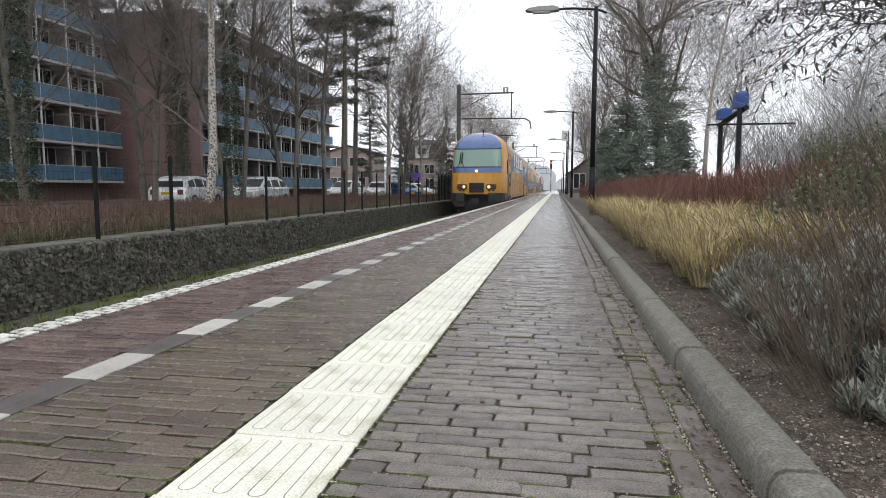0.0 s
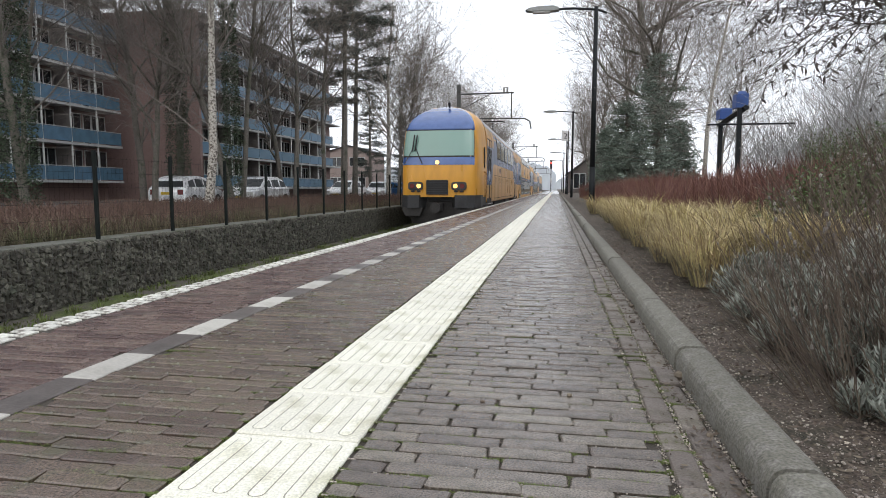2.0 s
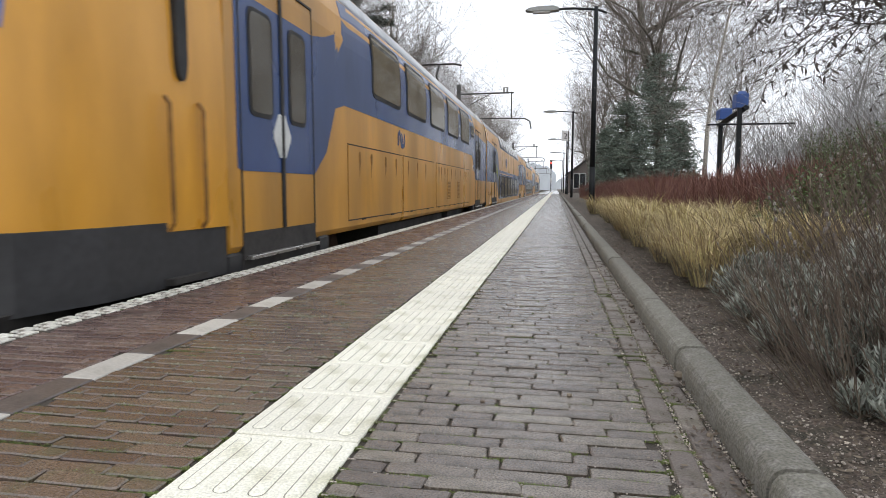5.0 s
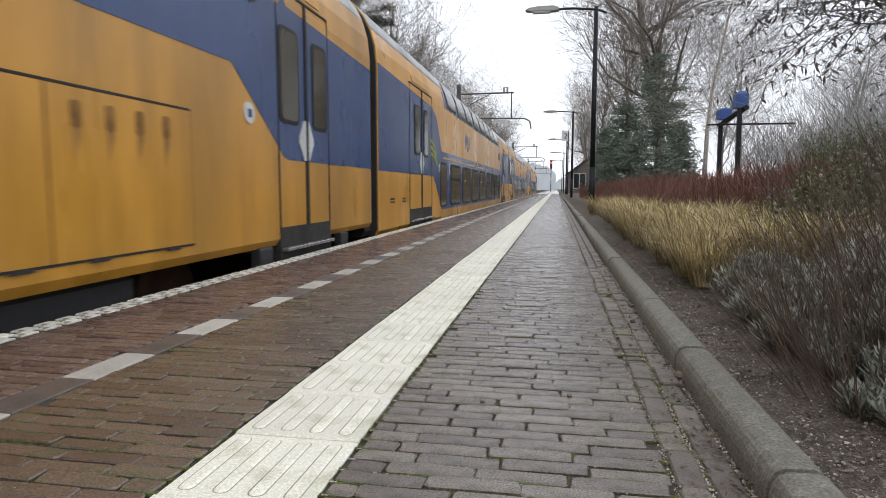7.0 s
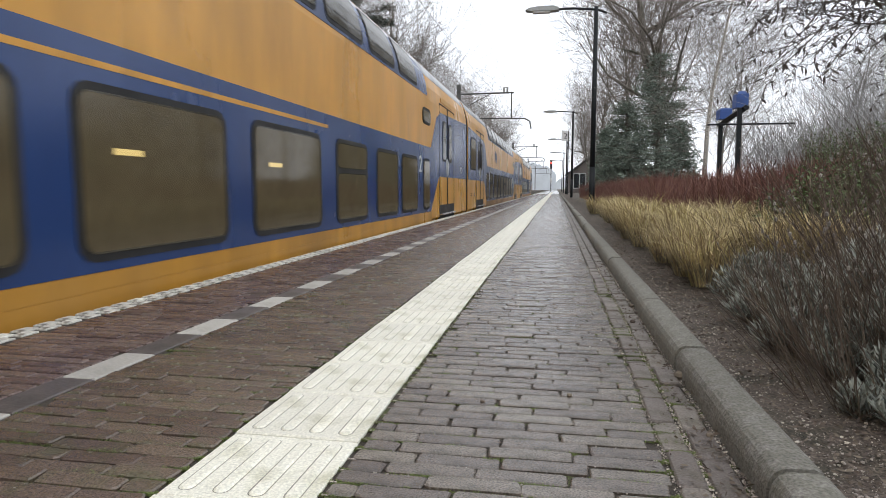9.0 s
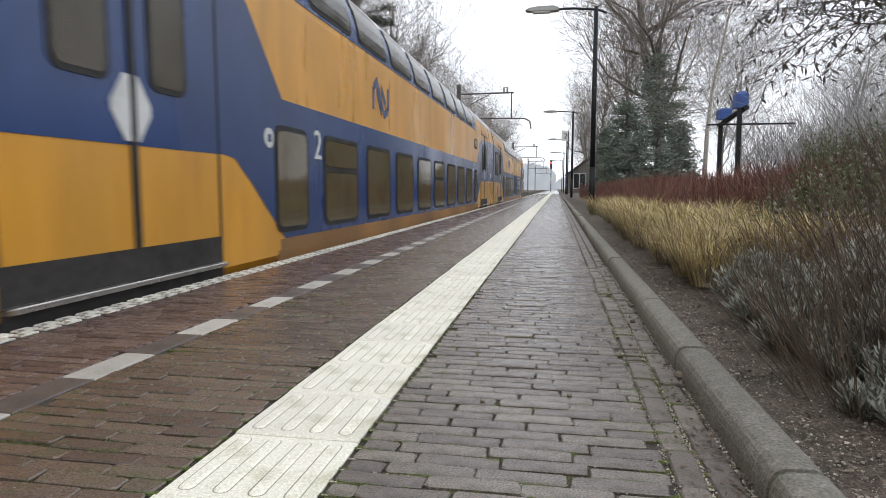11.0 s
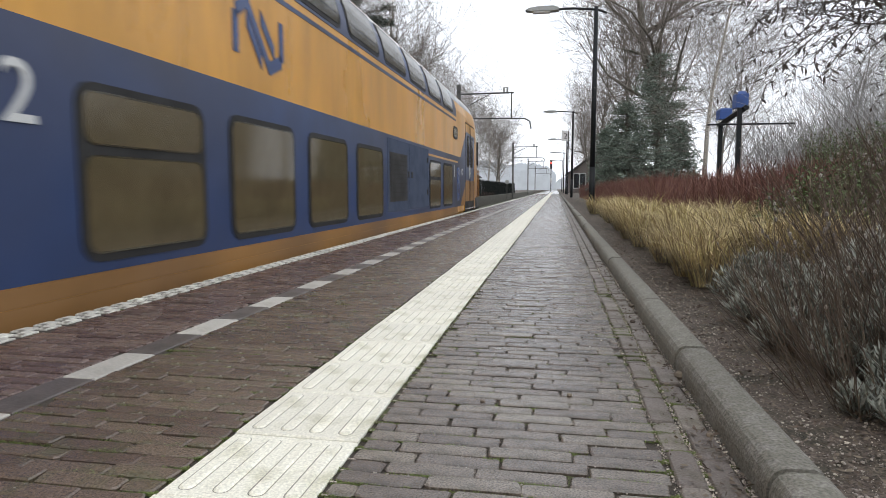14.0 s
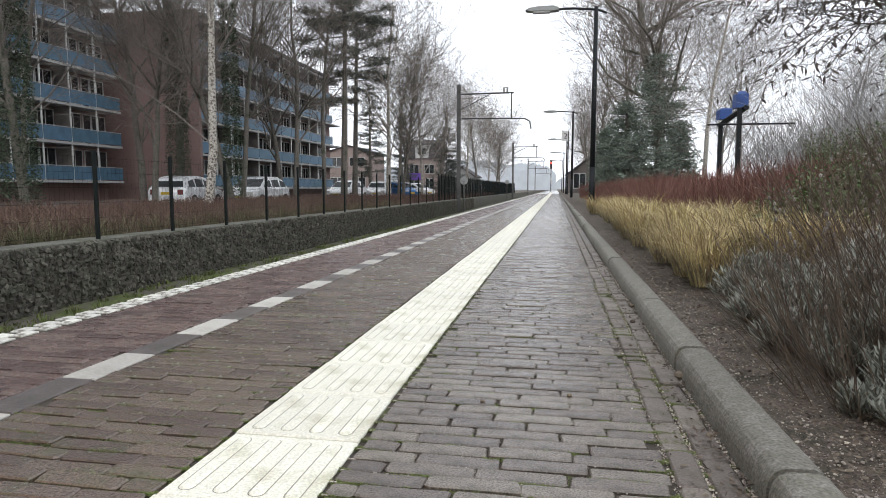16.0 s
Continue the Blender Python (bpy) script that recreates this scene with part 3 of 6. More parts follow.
def cab(parent, L=0.0, rear=False):
    """The driver's cab at y = 0 looking to -y; at the rear end it is turned round at y = L."""
    def put(name, s, m, par=parent, label="", smooth=False):
        return part(name, flip(s, L) if rear else s, M[m], par, label, smooth)
    front = list(range(15))
    n = put("cab_shell", nose_patch(front, [z for z, _, _ in NOSE_Z]), "yellow", label="rounded yellow cab front", smooth=True)
    put("cab_roof", nose_patch(lin(3.0, 11.0, 16), lin(2.55, 3.47, 10), 0.008, -0.02), "bright_blue", n, "glossy blue cab roof", True)
    put("blue_band", nose_patch(lin(3.05, 10.95, 16), [1.39, 1.5, 1.66], 0.008, -0.02), "bright_blue", n, "blue band below the windscreen")
    seal = put("windscreen_seal", nose_patch(lin(3.15, 10.85, 16), lin(1.64, 2.57, 5), 0.01, -0.02), "rubber", n)
    put("windscreen", nose_patch(lin(3.3, 10.7, 16), lin(1.69, 2.52, 5), 0.018, 0.0), "wscreen", seal, "pale green windscreen")
    for x, bend in ((-1.1, -0.83), (-0.5, -0.74)):
        arm = put("wiper", Shape().path([(x, -0.03, 1.42), (x * 0.5 + bend * 0.5, 0.0, 1.66), (bend, 0.09, 1.95)], 0.014), "rubber", n, "black windscreen wiper")
        put("wiper_blade", Shape().path([(bend - 0.03, 0.07, 1.84), (bend, 0.12, 2.08), (bend + 0.03, 0.19, 2.38)], 0.024), "rubber", arm)
    put("top_lamp", Shape().tube((0, -0.085, 1.47), (0, 0.0, 1.47), 0.065, 0.065, 16), "lampglow_top" if not rear else "lens", n, "lit warm white top lamp")
    for x in (-0.72, 0.72):
        pod = put("lamp_pod", Shape().prism([(x + 0.25 * math.copysign(abs(math.cos(a)) ** 0.5, math.cos(a)), 0.7 + 0.14 * math.copysign(abs(math.sin(a)) ** 0.5, math.sin(a))) for a in lin(0, 5.9, 15)], "y", -0.09, 0.0), "bumper", n, "dark oval lamp pod")
        inn = x - math.copysign(0.11, x)
        out = x + math.copysign(0.11, x)
        put("headlamp", Shape().tube((inn, -0.115, 0.7), (inn, -0.08, 0.7), 0.07, 0.07, 16), "lampglow" if not rear else "lens", pod, "lit yellow headlamp")
        put("tail_lamp", Shape().tube((out, -0.11, 0.7), (out, -0.08, 0.7), 0.08, 0.08, 16), "redlamp", pod, "unlit red tail lamp")
        for dx in (-0.1, 0.1):
            put("lamp_bracket", Shape().box(x + dx - 0.05, x + dx + 0.05, -0.1, 0.0, 0.5, 0.56, 0.01), "rubber", pod)
    put("gangway_cover", Shape().box(-0.36, 0.36, -0.08, 0.0, 0.42, 0.9, 0.02), "rubber", n, "black coupler hatch")
    for k in range(7):
        put("hatch_rib", Shape().box(-0.35, 0.35, -0.1, -0.079, 0.45 + 0.06 * k, 0.475 + 0.06 * k), "bumper", n)
    ap = Shape().prism([(-1.39, 1.84), (-1.36, 0.6), (-1.22, 0.12), (-1.0, -0.04), (-0.6, -0.09), (-0.42, 0.35), (0.42, 0.35), (0.6, -0.09), (1.0, -0.04), (1.22, 0.12), (1.36, 0.6), (1.39, 1.84)], "z", -0.02, 0.4)
    put("apron", ap, "bumper", n, "dark grey lower apron")
    put("buffer_beam", Shape().box(-0.75, 0.75, 0.3, 1.6, -0.3, 0.2, 0.03), "under", n)
    for x in (-0.85, 0.85):
        put("lower_fairing", Shape().prism([(x - 0.36, 0.0), (x + 0.36, 0.0), (x + 0.25, -0.28), (x - 0.25, -0.28)], "y", 0.0, 0.5), "under", n)
    put("coupler", Shape().box(-0.14, 0.14, -0.35, 0.6, -0.12, 0.14, 0.03).tube((0, -0.45, 0.0), (0, -0.3, 0.0), 0.17, 0.17, 10), "under", n, "grimy coupler")
    put("plough", Shape().prism([(-1.0, -0.3), (1.0, -0.3), (0.9, -0.55), (-0.9, -0.55)], "y", 0.3, 0.4), "under", n)
    put("horn", Shape().tube((0.15, 1.5, 3.4), (0.15, 1.42, 3.58), 0.03, 0.05, 8), "rubber", n)
    # side door slit, handrails
    for side in (1, -1):
        x = 1.405 * side
        put("cab_door_window", Shape().prism([(1.32 + 0.06 * math.cos(a), 1.68 + 0.36 * math.copysign(abs(math.sin(a)) ** 0.4, math.sin(a))) for a in lin(0, 6.0, 16)], "x", x - 0.03, x + 0.012), "rubber", n, "narrow cab door window")
        for y in (1.12, 1.5):
            put("handrail", Shape().path([(x, y, 0.35), (x + 0.035 * side, y, 0.4), (x + 0.035 * side, y, 1.15), (x, y, 1.2)], 0.014), "grime", n, "yellow grab rail")
        put("cab_step", Shape().box(min(1.2 * side, 1.44 * side), max(1.2 * side, 1.44 * side), 1.1, 1.5, 0.0, 0.04), "under", n)
    return n


def motor_coach(L):
    c = thing("motor_coach", "yellow and blue motor coach with lit headlamps", "train coach", group="coaches of the train")
    body_shell(c, 1.85, L - 0.17, 0, 0, 0.11)
    cab(c)
    b = Shape()
    for side in (1, -1):
        patch(b, [(2.0, 0.78, 2.1), (2.06, 0.76, 2.13), (3.55, 0.76, 2.13), (3.9, 1.0, 2.2), (4.2, 1.5, 2.3), (4.5, 1.57, 2.75), (5.0, 1.57, 2.78), (15.3, 1.57, 2.78), (15.6, 1.57, 2.77),
                  (15.95, 1.31, 2.72), (16.5, 0.9, 2.35), (16.6, 0.88, 2.25), (L - 0.18, 0.88, 2.15)], 0.004, side)
    part("blue_livery", b, M["blue"], c, "dark blue painted band")
    for k in range(5):
        y = 13.45 - 1.95 * k
        coach_window(c, y, y + 1.45, 1.87, 2.62)
    coach_window(c, 15.3, 16.0, 2.14, 2.36)
    entrance(c, 2.8, 1.5)
    entrance(c, 17.0, 1.25)
    digit(c, "2", 13.2, 1.92)
    ring(c, L - 3.5, 1.22)
    emblem(c, 7.2, 1.38, 0.6)
    # machine-room hatches along the yellow side
    for y, w, latches, grille in ((4.6, 2.6, (0.4, 0.9, 1.6, 2.2), None), (7.3, 2.5, (0.3, 1.0, 1.7), None), (10.1, 1.25, (0.25, 0.55, 0.95), None), (11.37, 1.42, (0.05, 0.55, 1.1), (11.41, 11.8)),
                                  (12.8, 1.0, (0.5,), (12.85, 13.16)), (13.82, 1.2, (0.15, 0.4, 0.65, 0.9), None)):
        hatch = part("hatch", patch(Shape(), [(y, 0.25, 1.13), (y + w, 0.25, 1.13)], 0.008), M["yellow"], c, "yellow machine-room hatch with grimy latches")
        for z in (0.235, 1.135):
            part("hatch_gap", patch(Shape(), [(y - 0.01, z, z + 0.014), (y + w + 0.01, z, z + 0.014)], 0.006), M["rubber"], hatch)
        for yy in (y - 0.012, y + w):
            part("hatch_gap", patch(Shape(), [(yy, 0.25, 1.13), (yy + 0.012, 0.25, 1.13)], 0.006), M["grime"], hatch)
        for d in latches:
            streak = Shape()
            for k in range(3):
                a = y + d + 0.012 + 0.02 * k
                patch(streak, [(a, 0.84 + 0.03 * k, 0.95), (a + 0.005 + 0.003 * k, 0.76 + 0.05 * k, 0.95), (a + 0.012, 0.86, 0.95)], 0.0095, 1, 0.008)
            part("rust_streak", streak, M["dirty_yellow"], hatch, "brown rust streak")
            part("latch", patch(Shape(), rounded(y + d, y + d + 0.07, 0.93, 1.07, 0.02), 0.012), M["grime"], hatch)
        for d in (0.2, 0.75):
            part("hinge", patch(Shape(), [(y + w * d, 0.225, 0.25), (y + w * d + 0.14, 0.225, 0.25)], 0.014), M["under"], hatch)
        if grille:
            gr = part("grille", patch(Shape(), [(grille[0] - 0.015, 0.375, 0.795), (grille[1] + 0.015, 0.375, 0.795)], 0.012), M["yellow"], hatch)
            for i in range(12):
                z = 0.39 + 0.033 * i
                part("grille_slat", patch(Shape(), [(grille[0], z, z + 0.022), (grille[1], z, z + 0.022)], 0.017, 1, 0.012), M["grime"], gr)
    bogie(c, 4.4)
    bogie(c, L - 2.6)
    part("underfloor_box", Shape().box(-1.25, 1.25, 6.4, 11.6, -0.42, 0.1, 0.04), M["under"], c, "dark underfloor equipment box")
    part("underfloor_box", Shape().box(-1.25, 1.25, 12.3, 14.6, -0.42, 0.1, 0.04), M["bumper"], c, "dark underfloor equipment box")
    for y in (1.85, 3.7, 16.0, 18.0):
        part("end_skirt", Shape().box(1.32, 1.4, y, y + (0.3 if y < 3 else 0.25), -0.2, 0.12, 0.02), M["bumper"], c)
    pan = part("pantograph", Shape().path([(0, 18.2, 3.5), (0.1, 17.0, 4.1), (0, 18.0, 4.62)], 0.035).path([(-0.75, 18.0, 4.6), (-0.5, 18.0, 4.66), (0.5, 18.0, 4.66), (0.75, 18.0, 4.6)], 0.03), M["under"], c, "raised pantograph")
    part("insulator", Shape().box(-0.6, 0.6, 17.6, 18.9, 3.46, 3.56), M["under"], pan)
    return c


def control_coach(L):
    c = thing("control_coach", "yellow and blue driving coach with a grey machine panel", "train coach", group="coaches of the train")
    body_shell(c, 0.17, L - 1.85, 4.9, L - 5.2)
    joint_bellows(c, -0.18)
    cab(c, L, True)
    b = Shape()
    top = 1.37
    for side in (1, -1):
        patch(b, [(0.18, 0.87, 2.33), (3.85, 0.87, 2.2), (4.0, 0.85, 2.14), (4.25, 0.67, 2.07), (4.87, 0.17, top + 0.04), (L - 4.75, 0.17, top + 0.04), (L - 4.15, 0.55, 1.85),
                  (L - 3.75, 0.84, 2.15), (L - 2.05, 0.84, 2.1)], 0.004, side)
        patch(b, [(5.3, 2.24, 2.285), (L - 5.5, 2.24, 2.285)], 0.004, side)
        patch(b, [(5.2, 2.36, 2.8), (5.5, 2.36, 3.0), (L - 5.8, 2.36, 3.0), (L - 5.4, 2.36, 2.8)], 0.0065, side)
    part("blue_livery", b, M["blue"], c, "dark blue painted band")
    part("yellow_pinstripe", patch(Shape(), [(15.0, 1.25, 1.29), (L - 5.2, 1.25, 1.29)], 0.0065), M["yellow"], c, "thin yellow stripe in the blue band")
    coach_window(c, 4.55, 5.15, 0.27, 1.135)
    for k, y in enumerate((6.1, 7.62, 9.13, 10.65, 15.15, 16.66)):
        coach_window(c, y, y + 1.1, 0.27, 1.135, divider=k in (0, 4))
    upper_row(c, [5.75 + 1.56 * k for k in range(8)])
    coach_window(c, 0.75, 1.8, 1.2, 2.05)
    coach_window(c, 18.0, 18.55, 1.86, 2.06)
    p = Shape()
    patch(p, [(12.05, 0.27, 1.36), (13.4, 0.27, 1.36)], 0.009)
    patch(p, [(13.43, 0.27, 1.36), (15.0, 0.27, 1.36)], 0.009)
    pan = part("machine_panel", p, M["seatcloth"], c, "dark blue-grey machine panel")
    part("louvre_recess", patch(Shape(), [(12.15, 0.42, 1.16), (13.25, 0.42, 1.16)], 0.013), M["under"], pan, "black louvre opening")
    for i in range(9):
        z = 0.5 + 0.07 * i
        part("louvre", patch(Shape(), [(12.2, z, z + 0.05), (13.2, z, z + 0.05)], 0.018), M["rubber"], pan, "black louvre slat")
    for y, z in ((13.3, 0.8), (13.55, 0.8), (14.85, 1.1), (14.85, 0.5)):
        part("latch", patch(Shape(), [(y, z, z + 0.1), (y + 0.08, z, z + 0.1)], 0.02), M["rubber"], pan)
    d = Shape()
    patch(d, rounded(L - 5.3, L - 4.9, 0.32, 1.14, 0.05), 0.012)
    part("service_hatch", d, M["blue"], c, "narrow blue hatch")
    entrance(c, 3.0)
    entrance(c, L - 3.0, 1.8)
    digit(c, "2", 5.72, 0.92)
    digit(c, "1", L - 5.75, 0.9)
    ring(c, 4.35, 1.1)
    ring(c, L - 4.5, 1.05)
    emblem(c, 8.15, 1.85, 1.2)
    bogie(c, 2.6)
    bogie(c, L - 3.6)
    return c


L1, L2, L3, L4 = 19.35, 24.14, 24.14, 23.85
coach_a = motor_coach(L1)
coach_b = trailer("trailer_coach", L2, "1", (5.2, 13.5), 7, 1.9, 8.96)
coach_c = trailer("trailer_coach", L3, "2", None, 8, 1.52, 8.27)
coach_d = control_coach(L4)
for o in coach_a.children_recursive:
    if o.name.split(".")[0] in ("body", "hatch", "grille", "skirt"):
        o.data.materials[0] = M["grimy_yellow"]
for o in coach_b.children[:] + coach_c.children[:]:
    if o.name.startswith("skirt"):
        o.data.materials[0] = M["grimy_yellow"] if o.parent == coach_b else M["dirty_yellow"]
for o in coach_d.children:
    if o.name.startswith("skirt"):
        o.data.materials[0] = M["dirty_yellow"]
    elif o.name.startswith("cab_shell"):
        o.data.materials[0] = M["grimy_yellow"]
    elif o.name.startswith("blue_livery"):
        o.data.materials[0] = M["dirty_blue"]
for c, a, b, m in ((coach_b, 4.95, L2 - 4.95, "grimy_yellow"), (coach_c, 4.95, L3 - 4.95, "dirty_yellow"), (coach_d, 4.92, L4 - 5.22, "dirty_yellow")):
    part("dirt_film", patch(Shape(), [(a, 0.072, 0.166), (b, 0.072, 0.166)], 0.003), M[m], c, "brown road dirt on yellow paint")
# road dirt on the lower side of the last coach's rear end
part("dirt_film", patch(Shape(), [(L4 - 5.18, 0.17, 0.24), (L4 - 4.5, 0.17, 0.6), (L4 - 4.1, 0.17, 0.74), (L4 - 3.7, 0.17, 0.835), (L4 - 1.95, 0.17, 0.835)], 0.003), M["dirty_yellow"], coach_d, "brown road dirt on yellow paint")
leafs = Shape()
for k in range(3):
    pts = [(3.72 + 0.05 * k, 1.52 - 0.13 * k), (3.95 + 0.05 * k, 1.5 - 0.13 * k), (4.15 + 0.05 * k, 1.41 - 0.12 * k), (4.36 + 0.03 * k, 1.24 - 0.09 * k)]
    patch(leafs, [(y, z, z + 0.07) for y, z in pts], 0.012)
part("leaf_decal", leafs, M["leaf_green"], coach_b, "three curved lime green stripes")


# ---- lamps, catenary, signs ----
def platform_lamp(y):
    e = thing("platform_lamp", "dark steel platform lamp with a flat grey head", "street lamp", pose(1.0, y, 0.02), "platform lamps")
    part("post", Shape().tube((0, 0, 0), (0, 0, 1.2), 0.085, 0.08, 10).tube((0, 0, 1.2), (0.01, 0, 5.6), 0.075, 0.058, 10), M["lamp_black"], e, smooth=True)
    part("arm", Shape().path([(0.3, 0, 5.42), (0.02, 0, 5.52), (-0.6, 0, 5.58), (-1.0, 0, 5.58)], 0.032), M["lamp_black"], e)
    h = Shape()
    pts = [(-1.0, 0.03), (-1.15, 0.085), (-1.5, 0.09), (-1.8, 0.06), (-1.93, 0.0), (-1.8, -0.03), (-1.2, -0.045), (-1.0, -0.03)]
    h.prism([(x, 5.57 + z) for x, z in pts], "y", -0.13, 0.13)
    hd = part("lamp_head", h, M["lamp_grey"], e, "flat grey lamp head")
    part("lamp_lens", Shape().box(-1.72, -1.25, -0.1, 0.1, 5.495, 5.532), M["lens"], hd)


for y in (18.2, 41.8, 65, 89, 113):
    platform_lamp(y)


def catenary_mast(y, hook=True):
    e = thing("catenary_mast", "grey steel catenary mast with a double bracket", "catenary mast", pose(-5.92, y, -0.86), "catenary masts")
    part("mast", Shape().box(-0.11, 0.11, -0.11, -0.09, 0, 7.75).box(-0.11, 0.11, 0.09, 0.11, 0, 7.75).box(-0.012, 0.012, -0.09, 0.09, 0, 7.75), M["steel"], e)
    part("bracket", Shape().path([(0, 0, 7.18), (3.35, 0, 7.2)], 0.05), M["steel"], e)
    part("bracket", Shape().path([(0, 0, 5.72), (3.2, 0, 5.68), (4.0, 0, 5.66), (4.3, 0, 5.5), (4.38, 0, 5.05)], 0.045), M["steel"], e)
    part("strut", Shape().path([(3.2, 0, 7.2), (3.2, 0, 5.68)], 0.04), M["steel"], e)
    part("strut", Shape().path([(0, 0, 6.2), (2.0, 0, 7.18)], 0.03), M["steel"], e)
    part("insulator", Shape().tube((2.75, 0, 7.22), (2.75, 0, 7.5), 0.06, 0.06, 8).tube((2.95, 0, 7.22), (2.95, 0, 7.5), 0.06, 0.06, 8).path([(2.7, 0, 7.5), (3.0, 0, 7.52)], 0.03), M["concrete"], e)


for y in (38.1, 87, 134, 180):
    catenary_mast(y)


def wire_run(name, label, pts, r):
    tagged(part(name, Shape().path(pts, r, 5), M["lamp_black"]), label, "overhead wire")


mess, spans = [], [-11, 38.1, 87, 134, 180, 230]
for a, b in zip(spans, spans[1:]):
    for i in range(12):
        t = i / 12
        mess.append((-3.6, a + (b - a) * t, 6.3 - 1.0 * 4 * t * (1 - t) * 0.8))
wire_run("carrier_wire", "thin sagging carrier wire over the track", mess, 0.007)
wire_run("contact_wire", "thin contact wire above the track", [(-3.83 + (0.2 if i % 2 else -0.2), y, 4.66) for i, y in enumerate(spans)], 0.006)
wire_run("feeder_wire", "thin feeder wire beside the track", [(-2.9, y, 6.75) for y in spans], 0.0035)


def round_sign(x, y, top):
    e = thing("track_sign", "small round grey sign on a thin post", "sign", pose(x, y, -0.86), "track signs")
    part("post", Shape().tube((0, 0, 0), (0, 0, top), 0.035, 0.035, 8), M["steel"], e)
    part("disc", Shape().tube((0, -0.02, top), (0, 0.0, top), 0.24, 0.24, 18), M["lamp_grey"], e)


round_sign(-5.45, 37.2, 1.95)
round_sign(-5.4, 70, 2.2)

sig = thing("rail_signal", "dark signal mast showing a red light", "signal", pose(-1.05, 128, -0.86))
part("post", Shape().tube((0, 0, 0), (0, 0, 6.3), 0.08, 0.08, 8), M["lamp_black"], sig)
part("signal_head", Shape().box(-0.24, 0.24, -0.05, 0.05, 5.4, 7.2), M["lamp_black"], sig)
part("red_lamp", Shape().tube((0, -0.12, 6.6), (0, -0.05, 6.6), 0.13, 0.13, 14), M["redglow"], sig, "glowing red signal lamp")
part("marker_plate", Shape().box(-0.2, 0.2, -0.06, 0.0, 2.6, 3.6), M["decal_white"], sig)

num = thing("platform_number_sign", "white platform number sign on a lamp post", "sign", pose(0.78, 60, 5.05))
part("board", Shape().box(-0.35, 0.35, -0.03, 0.03, 0, 0.95), M["signwhite"], num)
part("hanger", Shape().path([(0.1, 0, 0.4), (0.27, 0, 0.4)], 0.02).tube((0.27, 0, -5.0), (0.27, 0, 0.9), 0.05, 0.05, 8), M["lamp_black"], num)
letters("number", "2", 0.72, M["lamp_black"], num, pose(0, -0.04, 0.22))

disp = thing("platform_display", "blue platform display boxes on dark posts", "station sign", pose(3.6, 14.6, 0.1))
for x, y in ((0.12, 0.9), (0.12, -0.6)):
    part("post", Shape().box(x - 0.042, x + 0.042, y - 0.04, y + 0.04, 0, 1.98 if y > 0 else 2.18), M["lamp_black"], disp)
part("beam", Shape().path([(0.12, 1.0, 1.98), (0.16, 0.2, 2.08), (0.22, -0.7, 2.18)], 0.06), M["lamp_black"], disp)
part("display_box", Shape().box(0.0, 0.26, 0.5, 0.85, 2.08, 2.32, 0.03), M["signblue"], disp, "blue display box")
part("display_box", Shape().box(0.06, 0.3, -0.55, -0.25, 2.2, 2.54, 0.06), M["signblue"], disp, "blue display box")
part("crossbar", Shape().path([(-0.5, -0.6, 1.85), (1.2, -0.6, 1.85)], 0.02), M["lamp_black"], disp)


# ---- gabion wall and fence ----
WX, WT = -6.0, -0.07
wall = tagged(part("wall_gabion", Shape().box(WX - 0.4, WX - 0.012, -6, 170, -0.9, WT - 0.01), M["gabion_core"]), "low wall of dark gabion stones beside the track", "wall", kind="structure")
stones = []
for k in range(6):
    s = Shape()
    r = random.Random(40 + k)
    s.box(-0.026, 0.026, -0.031, 0.031, -0.026, 0.026, 0.011)
    s.v = [(x * r.uniform(0.7, 1.25), y * r.uniform(0.7, 1.25), z * r.uniform(0.7, 1.25)) for x, y, z in s.v]
    stones.append(s)
near = [s.mesh("stone", M["gabion"]) for s in stones]
rest = Shape()
count = 0
y = 3.0
while y < 46:
    z = -0.84
    while z < WT - 0.02:
        zz, yy = z + rng.uniform(0, 0.02), y + rng.uniform(-0.02, 0.02)
        m = pose(WX + rng.uniform(-0.03, 0.012), yy, min(zz, WT - 0.03), rng.uniform(0, 360), rng.uniform(-30, 30), rng.uniform(-30, 30))
        if 6.0 < y < 7.4 and count < 300:
            o = new("stone", near[count % 6])
            o.matrix_basis, o.parent = m, wall
            count += 1
        else:
            st = stones[rng.randrange(6)]
            rest.add([m @ Vector(v) for v in st.v], st.f)
        z += rng.uniform(0.04, 0.055)
    y += rng.uniform(0.048, 0.06)
tagged(part("stones", rest, M["gabion"], wall), kind="stuff")
cage = Shape()
for i in range(300):
    cage.tube((WX + 0.034, 3.0 + 0.1 * i, -0.86), (WX + 0.034, 3.0 + 0.1 * i, WT), 0.002, 0.002, 3, False)
for i in range(8):
    cage.tube((WX + 0.036, 3.0, -0.82 + 0.1 * i), (WX + 0.036, 60, -0.82 + 0.1 * i), 0.002, 0.002, 3, False)
part("wire_cage", cage, M["steel"], wall, "thin steel wire cage")
part("wall_cap", Shape().box(WX - 0.42, WX - 0.02, -6, 170, WT - 0.012, WT + 0.012, 0.01), M["wallcap"], wall, "thin concrete edge")

